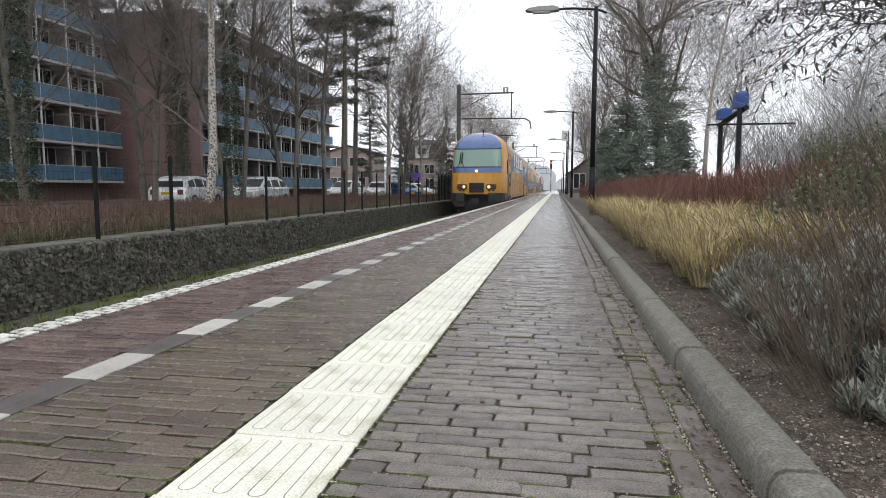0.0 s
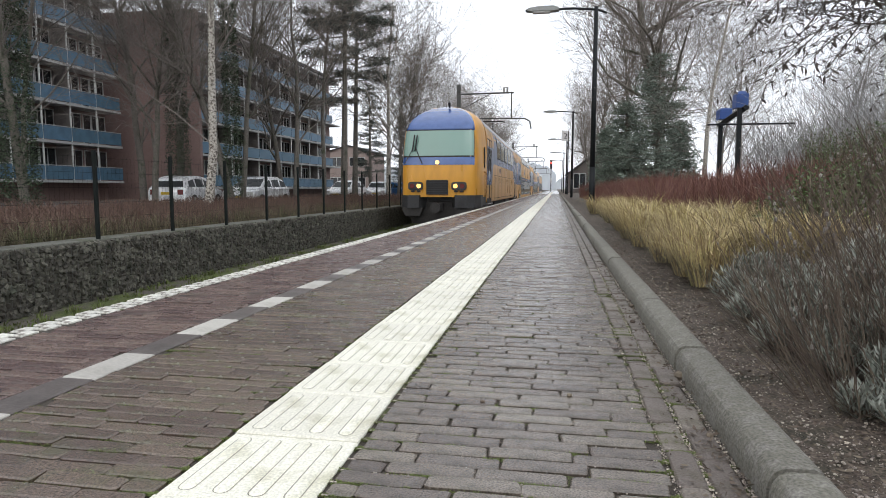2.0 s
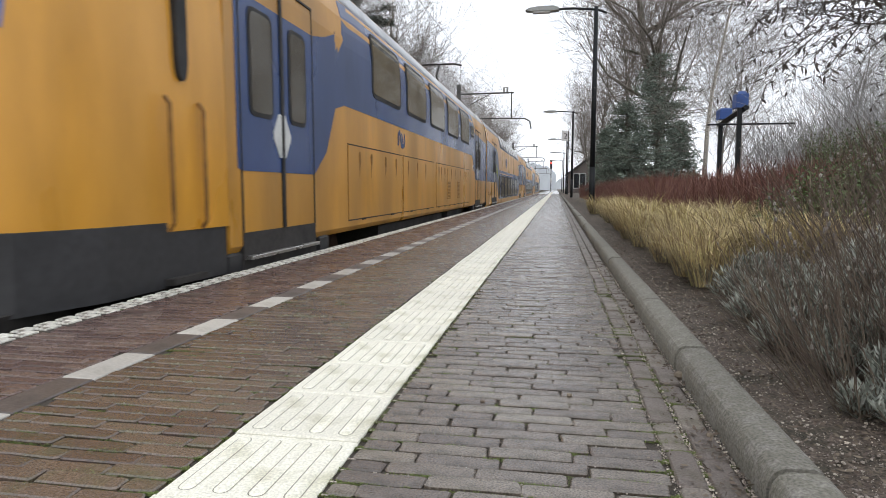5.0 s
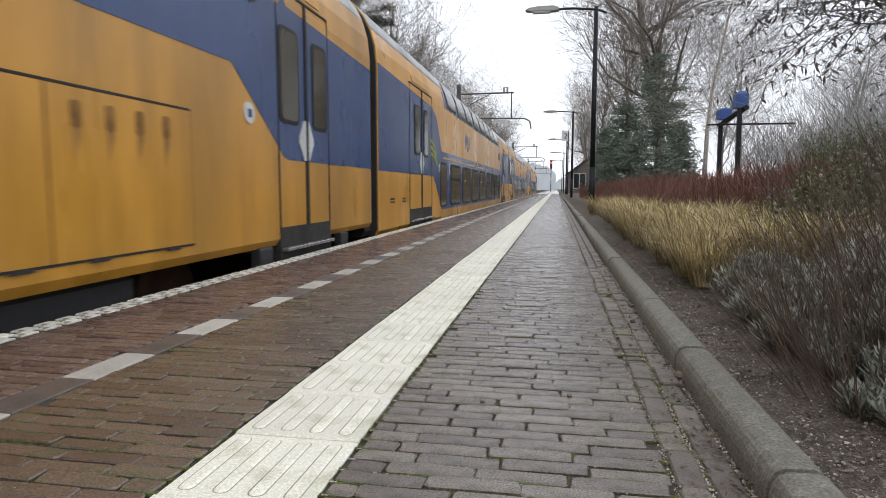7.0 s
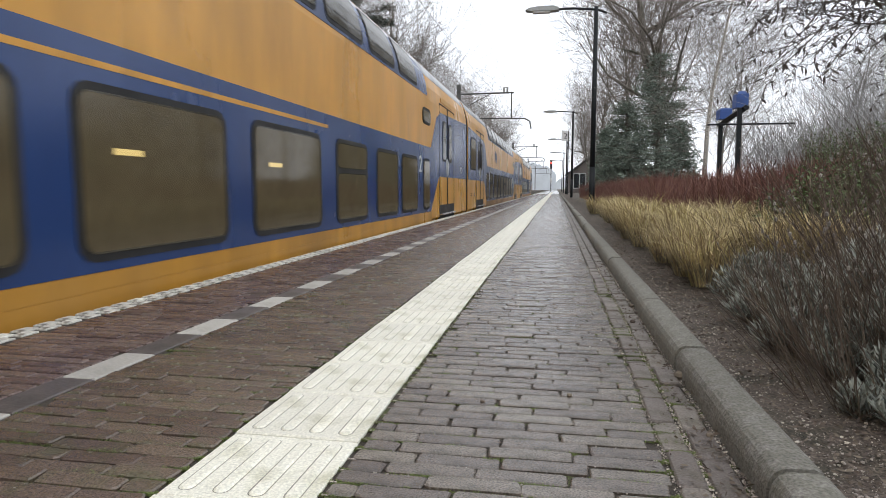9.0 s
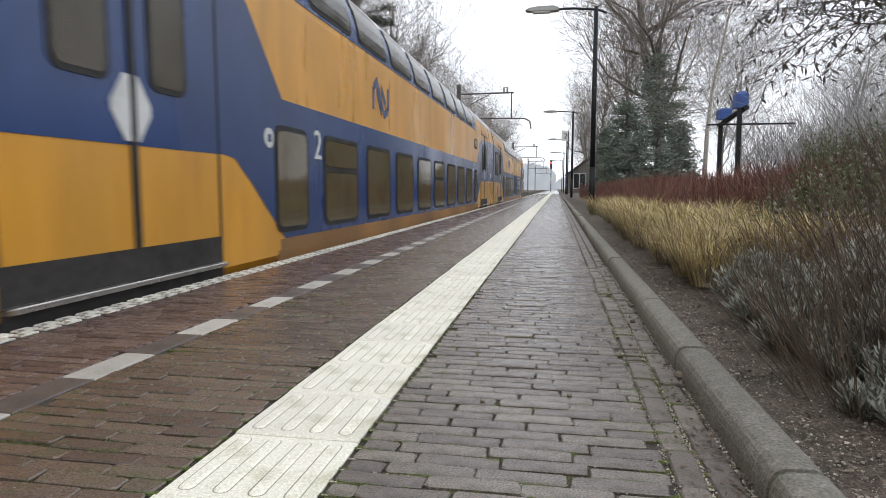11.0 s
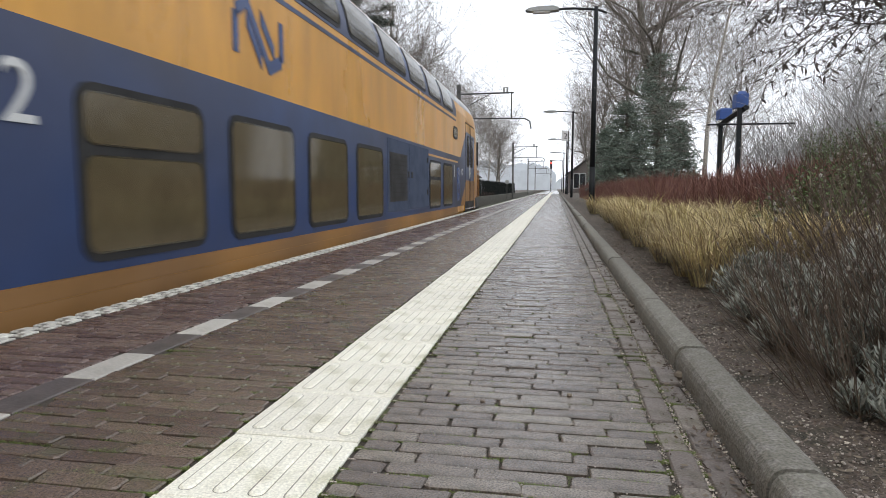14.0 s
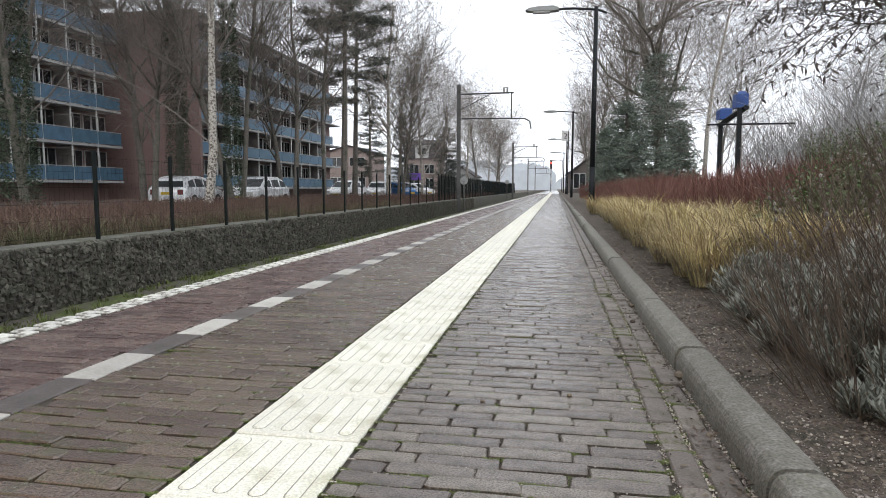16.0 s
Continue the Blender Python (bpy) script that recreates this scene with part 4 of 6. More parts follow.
panel_s = Shape()
for i in range(21):
    panel_s.tube((0, 0.08 * i, 0.08), (0, 0.08 * i, 1.12), 0.0012, 0.0012, 3, False)
for i in range(6):
    panel_s.tube((0, 0, 0.1 + 0.2 * i), (0, 1.66, 0.1 + 0.2 * i), 0.002, 0.002, 3, False)
panel_me = panel_s.mesh("mesh_panel", M["wire"])
fence = thing("fence", "dark green wire mesh fence on steel posts", "fence")
post_me = Shape().box(-0.021, 0.021, -0.021, 0.021, -0.05, 1.2, 0.006).mesh("post", M["wire"])
for i in range(-5, 52):
    o = new("post", post_me)
    o.matrix_basis, o.parent = pose(WX - 0.05, 7.38 + 1.662 * i, WT), fence
    o = new("mesh_panel", panel_me)
    o.matrix_basis, o.parent = pose(WX - 0.05, 7.38 + 1.662 * i, WT), fence
back = Shape()
for i in range(60):
    back.box(WX - 1.03, WX - 0.97, 37 + 1.2 * i, 37.06 + 1.2 * i, -0.3, 1.5)
for i in range(500):
    back.box(WX - 1.006, WX - 0.994, 37 + 0.14 * i, 37.03 + 0.14 * i, -0.2, 1.4)
tagged(part("slatted_fence", back, M["wire"]), "dense dark green slatted fence behind the wall", "fence", kind="stuff")


# ---- apartment building ----
def wing(x, y0, y1, base, floors, endwall):
    e = thing("apartment_building", "brick apartment block with blue balcony panels", "apartment building", group="apartment blocks")
    h = base + 2.75 * floors
    part("wall", Shape().box(x - 11, x - 1.35, y0, y1, -0.3, h + 0.3), M["brick"], e, "brown brick wall")
    part("roof", Shape().box(x - 11.2, x - 0.2, y0 - 0.1, y1 + 0.1, h + 0.3, h + 0.6), M["roof"], e, "flat dark roof edge")
    if endwall:
        part("end_wall", Shape().box(x - 11, x + 0.25, y0 - 0.35, y0 - 0.004, -0.3, h + 0.5), M["brick"], e, "blank brown brick end wall")
    bay = 2.6
    nb = int((y1 - y0) / bay)
    slab_me = Shape().box(x - 1.35, x + 0.1, y0, y1, -0.16, 0.02).mesh("balcony_slab", M["slab"])
    pan_me = Shape().box(x + 0.02, x + 0.05, 0.04, bay - 0.04, 0.08, 1.0).mesh("balcony_panel", M["panel"])
    top_me = Shape().path([(x + 0.03, 0, 1.05), (x + 0.03, bay, 1.05)], 0.03).mesh("balcony_rail", M["slab"])
    post_m = Shape().box(x - 0.06, x + 0.02, -0.05, 0.05, 0.02, 2.6).mesh("balcony_post", M["frame_white"])
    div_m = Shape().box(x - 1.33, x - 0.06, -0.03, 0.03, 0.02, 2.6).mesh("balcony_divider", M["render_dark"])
    def frame_ring(u0, u1, w0, w1, t=0.07):
        """One joined frame round an opening, 6 cm deep."""
        f = Shape()
        for xx in (x - 1.35, x - 1.29):
            f.v += [(xx, u0, w0), (xx, u1, w0), (xx, u1, w1), (xx, u0, w1), (xx, u0 + t, w0 + t), (xx, u1 - t, w0 + t), (xx, u1 - t, w1 - t), (xx, u0 + t, w1 - t)]
        for k in range(4):
            n = (k + 1) % 4
            f.f += [(k, n, n + 4, k + 4), (8 + k, 8 + n, 12 + n, 12 + k), (k, n, 8 + n, 8 + k), (k + 4, n + 4, 12 + n, 12 + k)]
        return f
    win_me = frame_ring(1.0, 2.5, 0.3, 2.36).mesh("window", M["frame_white"])
    mul_me = Shape().box(x - 1.35, x - 1.295, 1.7, 1.76, 0.372, 2.288).mesh("mullion", M["frame_white"])
    door_me = frame_ring(0.1, 0.95, 0.04, 2.36).mesh("balcony_door", M["frame_white"])
    gl_me = Shape().box(x - 1.348, x - 1.325, 1.07, 2.43, 0.37, 2.28).mesh("pane", M["glass"])
    dgl_me = Shape().box(x - 1.348, x - 1.325, 0.17, 0.88, 0.11, 2.28).mesh("pane", M["glass"])
    for f in range(floors + 1):
        z = base + 2.75 * f
        o = new("balcony_slab", slab_me)
        o.location, o.parent = (0, 0, z), e
        if f == floors:
            break
        for b in range(nb):
            y = y0 + bay * b
            for nm, me, ok in (("balcony_panel", pan_me, True), ("balcony_rail", top_me, True), ("balcony_post", post_m, True), ("balcony_divider", div_m, b % 2 == 0), ("window", win_me, True), ("balcony_door", door_me, True)):
                if ok:
                    o = new(nm, me)
                    o.location, o.parent = (0, y, z), e
                    if nm == "window":
                        new("pane", gl_me).parent = o
                        new("mullion", mul_me).parent = o
                    elif nm == "balcony_door":
                        new("pane", dgl_me).parent = o
    return e


wing(-34.5, 3.6, 45.2, 1.2, 7, False)
wing(-29.0, 47.5, 81.3, 0.75, 5, True)


def house(x, y, w, d, eaves, ridge, wallm, label, front_windows):
    e = thing("house", label, "house", pose(x, y, -0.3), "houses")
    part("wall", Shape().prism([(-w / 2, 0), (w / 2, 0), (w / 2, eaves), (0, ridge - 0.1), (-w / 2, eaves)], "y", 0, d), M[wallm], e)
    rf = Shape()
    for sgn in (1, -1):
        rf.prism([(sgn * (w / 2 + 0.35), eaves - 0.2), (0, ridge), (0, ridge + 0.15), (sgn * (w / 2 + 0.4), eaves - 0.05)], "y", -0.3, d + 0.3)
    part("roof", rf, M["roof"], e, "dark tiled pitched roof")
    for u, z, ww, hh in front_windows:
        wdw = part("window", Shape().box(u - ww / 2, u + ww / 2, -0.06, -0.004, z, z + hh), M["frame_white"], e, "white framed window")
        for k in (-1, 1):
            part("pane", Shape().box(u + k * ww / 4 - ww / 4 + 0.06, u + k * ww / 4 + ww / 4 - 0.06, -0.075, -0.062, z + 0.08, z + hh - 0.08), M["glass"], wdw)
    return e


house(-34.2, 100, 7.5, 9, 7.0, 8.0, "house_brick", "pinkish brick house with white window bands behind trees", [(-2, 4.6, 2.4, 1.5), (1.6, 4.6, 2.6, 1.5), (-1.8, 1.2, 2.6, 1.6), (1.8, 1.2, 2.4, 1.6)])
dormer_house = thing("house", "brick house with a steep dark roof and a white dormer", "house", pose(-23.8, 110, -0.3), "houses")
part("wall", Shape().box(-2.9, 2.9, 0, 8, 0, 6.3), M["house_brick"], dormer_house)
part("roof", Shape().prism([(-0.3, 6.2), (1.2, 9.0), (4, 9.8), (6.8, 9.0), (8.3, 6.2)], "x", -3.1, 3.1), M["roof"], dormer_house, "steep dark tiled roof")
part("dormer", Shape().box(-1.1, 1.3, -0.25, 3, 6.3, 8.5).box(-1.3, 1.5, -0.4, 3, 8.5, 8.65), M["frame_white"], dormer_house, "white painted dormer")
for u, z, ww, hh in ((0.1, 6.9, 1.6, 1.3), (-1.4, 3.6, 1.8, 1.6), (1.4, 3.6, 1.8, 1.6), (1.4, 0.5, 1.4, 2.2), (-1.4, 0.9, 1.8, 1.6)):
    y = -0.26 if z > 6 else 0
    wdw = part("window", Shape().box(u - ww / 2, u + ww / 2, y - 0.06, y - 0.004, z, z + hh), M["frame_white"], dormer_house, "white framed window")
    for k in (-1, 1):
        part("pane", Shape().box(u + k * ww / 4 - ww / 4 + 0.06, u + k * ww / 4 + ww / 4 - 0.06, y - 0.075, y - 0.062, z + 0.08, z + hh - 0.08), M["glass"], wdw)
house(-17.4, 112, 5.6, 9, 3.1, 5.0, "slab", "low pale grey house with a dark tiled roof", [(-1.5, 1.0, 1.4, 1.2), (1.5, 1.0, 1.4, 1.2)])
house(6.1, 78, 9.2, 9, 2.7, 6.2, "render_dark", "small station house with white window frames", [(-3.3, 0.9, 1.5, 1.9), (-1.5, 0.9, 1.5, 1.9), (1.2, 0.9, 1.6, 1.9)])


# ---- parked cars ----
def parked_car(x, y, turn, paint, label, estate=True, plate=True):
    e = thing("parked_car", label, "car", pose(x, y, -0.275, 0, 0, turn), "parked cars")
    back = 2.15 if estate else 1.9
    low = [(-2.1, 0.25), (-2.15, 0.6), (-2.0, 0.8), (-1.2, 0.92), (back - 0.1, 0.95), (back, 0.75), (back, 0.3)]
    body = part("body", Shape().prism(low, "x", -0.86, 0.86), M[paint], e)
    bm = bmesh.new()
    bm.from_mesh(body.data)
    bmesh.ops.bevel(bm, geom=bm.edges[:], offset=0.07, segments=2, affect="EDGES", profile=0.6)
    bm.to_mesh(body.data)
    bm.free()
    roof = [(-1.4, 0.88), (-0.5, 1.4), (0.1, 1.49), (1.0, 1.48), (1.75 if estate else 1.4, 1.33), (back - 0.06, 0.9)]
    s = Shape()
    n = len(roof)
    s.v = [(-0.8 + 0.17 * (z - 0.9) / 0.55, yy, z) for yy, z in roof] + [(0.8 - 0.17 * (z - 0.9) / 0.55, yy, z) for yy, z in roof]
    s.f = [(i, (i + 1) % n, n + (i + 1) % n, n + i) for i in range(n)] + [tuple(range(n))[::-1], tuple(range(n, 2 * n))]
    cabin = part("cabin", s, M[paint], e)
    bm = bmesh.new()
    bm.from_mesh(cabin.data)
    bmesh.ops.bevel(bm, geom=bm.edges[:], offset=0.05, segments=2, affect="EDGES", profile=0.6)
    bm.to_mesh(cabin.data)
    bm.free()
    for sg in (-1, 1):
        for a, b in ((-0.95, -0.1), (0.0, 0.85), (0.95, 1.6)):
            za, zb = (1.05 if a < -0.5 else 1.32), 1.34 if b < 1.5 else 1.22
            w = Shape()
            lo = lambda q: sg * (0.8 - 0.17 * (q - 0.9) / 0.55 + 0.006)
            w.v = [(lo(0.97), a, 0.97), (lo(0.97), b, 0.97), (lo(zb), b - 0.05, zb), (lo(za), a + 0.05, za)]
            w.v += [(v[0] - sg * 0.03, v[1], v[2]) for v in w.v]
            w.f = [(0, 1, 2, 3), (4, 5, 6, 7), (0, 1, 5, 4), (1, 2, 6, 5), (2, 3, 7, 6), (3, 0, 4, 7)]
            part("side_window", w, M["car_glass"], e)
    yb = 1.75 if estate else 1.45
    for (ya, za, yc, zc), nm in (((-1.22, 0.97, -0.62, 1.35), "windscreen"), ((back - 0.1, 0.97, yb + 0.02, 1.27), "rear_window")):
        o = 0.012 if nm == "rear_window" else -0.012
        w = Shape()
        w.v = [(-0.7, ya + o, za + 0.01), (0.7, ya + o, za + 0.01), (0.6, yc + o, zc + 0.01), (-0.6, yc + o, zc + 0.01)]
        w.v += [(v[0], v[1] - o * 3, v[2] - 0.02) for v in w.v]
        w.f = [(0, 1, 2, 3), (4, 5, 6, 7), (0, 1, 5, 4), (1, 2, 6, 5), (2, 3, 7, 6), (3, 0, 4, 7)]
        part(nm, w, M["car_glass"], e)
    for sx in (-0.62, 0.62):
        part("tail_light", Shape().box(sx - 0.12, sx + 0.12, back - 0.03, back + 0.02, 0.62, 0.85, 0.01), M["redlamp"], e)
        part("headlight", Shape().box(sx - 0.17, sx + 0.17, -2.17, -2.05, 0.6, 0.74, 0.02), M["lens"], e)
        for yy in (-1.35, 1.3):
            wx = math.copysign(0.8, sx)
            wh = part("wheel", Shape().tube((wx - 0.1, yy, 0.31), (wx + 0.1, yy, 0.31), 0.31, 0.31, 18), M["rubber"], e)
            part("rim", Shape().tube((wx - 0.11, yy, 0.31), (wx + 0.11, yy, 0.31), 0.19, 0.19, 14), M["lamp_grey"], wh)
    if plate:
        part("number_plate", Shape().box(-0.26, 0.26, back, back + 0.02, 0.62, 0.74), M["plate"], e)
        part("number_plate", Shape().box(-0.26, 0.26, -2.18, -2.15, 0.42, 0.53), M["plate"], e)


parked_car(-17.3, 27.2, 188, "silver", "silver estate car parked behind the hedge")
parked_car(-15.0, 29.8, 0, "silver", "silver hatchback parked behind the hedge", False)
parked_car(-15.3, 44.5, -4, "carwhite", "white hatchback parked behind the fence", False)
parked_car(-15.2, 52.5, 8, "silver", "silver car parked behind the fence")
parked_car(-14.9, 58.5, 50, "carblue", "blue car parked behind the fence", False)
parked_car(-14.8, 65, 60, "carwhite", "white car parked behind the fence")
ban = thing("banner", "purple banner sign on two posts", "sign", pose(-16.0, 71, -0.3))
part("board", Shape().box(-0.8, 0.8, -0.03, 0.03, 1.9, 2.7), M["purple"], ban)
for x in (-0.7, 0.7):
    part("post", Shape().tube((x, 0.05, 0), (x, 0.05, 2.6), 0.04, 0.04, 8), M["lamp_black"], ban)


# ---- trees ----
def grow(r, p, d, length, rad, level, top, segs, droop=0.0, wander=0.22, fork=5, limb=0.5):
    """Branch segments as (start, end, radius, radius, level), grown from p along d."""
    n = 6 if level == 0 else 4 if level < 3 else 2
    q = Vector(p)
    d = Vector(d).normalized()
    step = length / n
    for i in range(n):
        d = (d + Vector((r.gauss(0, wander), r.gauss(0, wander), r.gauss(0, wander) + 0.06 - droop * level)) * (0.35 if level == 0 else 1.0)).normalized()
        e = q + d * step
        ra, rb = rad * (1 - 0.75 * i / n), rad * (1 - 0.75 * (i + 1) / n)
        segs.append((q, e, ra, rb, level))
        if level < top and (i > 0 or level > 0):
            kids = fork if level == 0 else 2 if level < 3 else 1
            if level == 0 and i < 2:
                kids = 1 if i else 0
            for _ in range(kids if level or kids < 2 else r.randint(max(1, kids - 2), kids)):
                a = r.uniform(0, 2 * math.pi)
                side = d.orthogonal().normalized()
                side.rotate(Matrix.Rotation(a, 3, d))
                spread = r.uniform(0.55, 1.1) if level else r.uniform(0.6, 1.2)
                nd = (d + side * spread).normalized()
                grow(r, q.lerp(e, r.random()), nd, length * (r.uniform(0.42, 0.62) if level else r.uniform(0.35, 0.55)), rb * (limb if level == 0 else 0.55), level + 1, top, segs, droop, wander, fork, limb)
        q = e
    return segs


def tree_shapes(seed, height, rad, top=4, fork=5, lean=0.05, droop=0.0, wander=0.22, twig=0.0045, limb=0.5, solid=1):
    r = random.Random(seed)
    segs = grow(r, (0, 0, -0.1), (lean, r.uniform(-lean, lean), 1), height, rad, 0, top, [], droop, wander, fork, limb)
    trunk, crown = Shape(), Shape()
    for p, q, ra, rb, lv in segs:
        if lv <= solid:
            trunk.tube(p, q, max(ra, 0.012), max(rb, 0.012), 8 if lv == 0 else 5, False)
        else:
            crown.tube(p, q, max(ra, twig), max(rb, twig * 0.8), 3, False)
    return trunk, crown, segs


TREES = {}


def tree_kind(key, seed, height, rad, bark, twigm, label, **kw):
    t, c, segs = tree_shapes(seed, height, rad, **kw)
    e = thing("tree", label, "tree", group="bare trees")
    part("trunk", t, M[bark], e, smooth=True)
    part("crown", c, M[twigm], e)
    TREES[key] = (e, segs, [])
    return e


def plant_tree(key, x, y, z=-0.3, turn=0.0, size=1.0):
    e, _, used = TREES[key]
    m = pose(x, y, z, 0, 0, turn) @ Matrix.Scale(size, 4)
    if used:
        o = e.copy()
        scene.collection.objects.link(o)
        for ch in e.children:
            k = ch.copy()
            scene.collection.objects.link(k)
            k.parent = o
    else:
        o = e
    o.matrix_basis = m
    used.append(o)
    return o


oak = "bare grey-brown broadleaf tree with fine twigs"
tree_kind("oak_a", 3, 13, 0.19, "bark", "twig", oak, top=4, fork=6)
tree_kind("oak_b", 11, 12, 0.17, "bark", "twig", oak, top=4, fork=6, lean=0.12)
tree_kind("oak_c", 23, 14, 0.23, "bark", "twig", oak, top=4, fork=5, lean=0.08)
tree_kind("oak_d", 52, 12, 0.22, "bark", "twig", "bare broadleaf tree with thick forking limbs", top=4, fork=6, lean=0.02, wander=0.27, limb=0.62, twig=0.006)
tree_kind("haze_a", 43, 14, 0.2, "bark", "twig_far", "distant bare tree with dense fine twigs in a haze-paled colour", top=4, fork=5, twig=0.009)
tree_kind("slim", 31, 14, 0.13, "bark", "twig", "slim bare tree with upright branches", top=3, fork=5, wander=0.14, twig=0.009)
tree_kind("birch_a", 37, 14, 0.17, "birch", "twig", "birch with white peeling bark and thin hanging twigs", top=4, fork=6, droop=0.035, wander=0.13, limb=0.22, solid=0)
tree_kind("far_a", 43, 14, 0.22, "bark", "twig", "distant bare tree in the haze", top=3, fork=7, twig=0.011, limb=0.6, wander=0.26)
tree_kind("far_b", 47, 15, 0.2, "birch", "twig", "distant pale birch in the haze", top=3, fork=8, droop=0.03, twig=0.008, limb=0.4, wander=0.17)

for key, x, y, turn, size in (
        ("oak_b", -16.4, 17, 20, 0.95), ("oak_a", -20.2, 31, 100, 1.25), ("birch_a", -11.4, 19, 0, 0.95), ("oak_c", -13.4, 24.4, 210, 0.8), ("slim", -13.9, 26, 40, 1.0),
        ("oak_b", -13.1, 30, 200, 0.9), ("slim", -12.3, 32, 120, 1.0)):
    plant_tree(key, x, y, -0.3, turn, size)
for key, x, y, turn, size in (
        ("far_b", -11.4, 42, 90, 0.9), ("far_a", -11.9, 48, 30, 0.68),
        ("far_b", -10.8, 50, 200, 0.64), ("oak_a", -19.5, 27, 30, 0.95),
        ("far_a", -14.6, 57, 130, 0.8), ("far_a", -12.4, 66, 20, 0.68), ("far_b", -10.6, 75, 60, 0.75), ("far_a", -10.2, 82, 200, 0.72), ("far_b", -9.6, 90, 30, 0.7),
        ("far_a", -9.6, 100, 90, 0.7), ("far_b", -10, 110, 120, 0.7), ("far_a", -11, 125, 300, 0.7), ("slim", -20.5, 21, 80, 0.9), ("oak_a", -17.2, 24.5, 190, 0.8), ("far_a", -16, 35, 260, 0.75)):
    plant_tree(key, x, y, -0.3, turn, size)
for key, x, y, turn, size in (
        ("oak_d", 4.5, 26, 170, 1.0), ("far_a", 4.4, 40, 150, 0.75), ("far_a", 3.3, 58, 20, 0.65), ("far_a", 3.8, 72, 210, 0.65), ("far_b", 3.6, 90, 0, 0.6),
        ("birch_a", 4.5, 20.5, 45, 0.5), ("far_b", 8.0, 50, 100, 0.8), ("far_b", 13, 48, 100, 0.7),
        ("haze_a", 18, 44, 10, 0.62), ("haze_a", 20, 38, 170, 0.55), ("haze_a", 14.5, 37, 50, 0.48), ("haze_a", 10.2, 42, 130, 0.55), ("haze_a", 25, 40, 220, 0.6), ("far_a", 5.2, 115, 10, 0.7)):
    plant_tree(key, x, y, 0.1, turn, size)


def ivy_on(x, y, z0, h, rad, n, seed):
    r = random.Random(seed)
    s = Shape()
    for _ in range(n):
        a, z = r.uniform(0, 2 * math.pi), z0 + h * r.random() ** 0.8
        q = rad * r.uniform(0.8, 1.5) * (1.1 - 0.35 * (z - z0) / h)
        p = Vector((x + q * math.cos(a), y + q * math.sin(a), z))
        s.blade(p, Vector((r.gauss(0, 1), r.gauss(0, 1), r.gauss(-0.3, 0.6))).normalized() * r.uniform(0.05, 0.11), Vector((r.gauss(0, 1), r.gauss(0, 1), r.gauss(0, 1))).normalized(), 0.03)
    tagged(part("ivy", s, M["ivy"]), "dark green ivy climbing a tree trunk", "ivy", kind="stuff")


ivy_on(-16.5, 16.9, -0.3, 8.5, 0.38, 11000, 1)
ivy_on(-20.15, 30.9, -0.3, 11.5, 0.44, 14000, 2)
ivy_on(-13.35, 24.3, -0.3, 8.5, 0.28, 7500, 3)


def conifer(x, y, z, height, width, seed, m, label, bare=0.12):
    """A conifer: straight trunk, whorls of limbs and needle sprays."""
    r = random.Random(seed)
    e = thing("conifer", label, "tree", pose(x, y, z), "conifers")
    part("trunk", Shape().tube((0, 0, -0.1), (0, 0, height * 0.97), 0.05 + height * 0.014, 0.02, 8, False), M["bark"], e)
    limbs, needles = Shape(), Shape()
    zz = height * bare
    while zz < height:
        k = 1 - (zz - height * bare) / (height * (1 - bare))
        for _ in range(r.randint(4, 6)):
            a, ln = r.uniform(0, 2 * math.pi), width * (0.12 + 0.88 * k ** 0.55) * r.uniform(0.6, 1.1)
            d = Vector((math.cos(a), math.sin(a), r.uniform(-0.15, 0.25)))
            p = Vector((0, 0, zz + r.uniform(-0.1, 0.1)))
            q = p + d * ln
            limbs.tube(p, q, 0.03, 0.008, 3, False)
            for i in range(int(10 + 26 * ln)):
                t = r.uniform(0.2, 1.0)
                c = p.lerp(q, t) + Vector((r.gauss(0, 0.09), r.gauss(0, 0.09), r.gauss(0, 0.06)))
                for _ in range(3):
                    needles.blade(c, (d * 0.5 + Vector((r.gauss(0, 0.7), r.gauss(0, 0.7), r.gauss(0.1, 0.5)))).normalized() * r.uniform(0.12, 0.22), Vector((r.gauss(0, 1), r.gauss(0, 1), r.gauss(0, 1))).normalized(), 0.018)
        zz += height * 0.032
    part("branchwork", limbs, M["bark"], e)
    part("crown", needles, M[m], e)


conifer(3.55, 23.5, 0.1, 5.2, 1.6, 5, "needle", "green pine with soft needle sprays behind the hedge")
conifer(2.75, 26.5, 0.1, 4.0, 1.3, 6, "needle", "green pine with soft needle sprays behind the hedge")
conifer(2.3, 29, 0.1, 3.2, 1.1, 8, "needle", "small green pine behind the hedge")
conifer(4.5, 25.0, 0.1, 2.9, 1.1, 9, "needle", "small green pine behind the hedge")
conifer(-11.9, 68, -0.3, 7.6, 3.0, 12, "needle_dark", "dark bushy pine by the fence", 0.02)
conifer(-16.7, 55, -0.3, 10.5, 1.9, 13, "needle_dark", "slim dark conifer beyond the car park", 0.2)
conifer(-15.0, 60, -0.3, 8.0, 1.7, 14, "needle_dark", "slim dark conifer beyond the car park", 0.15)


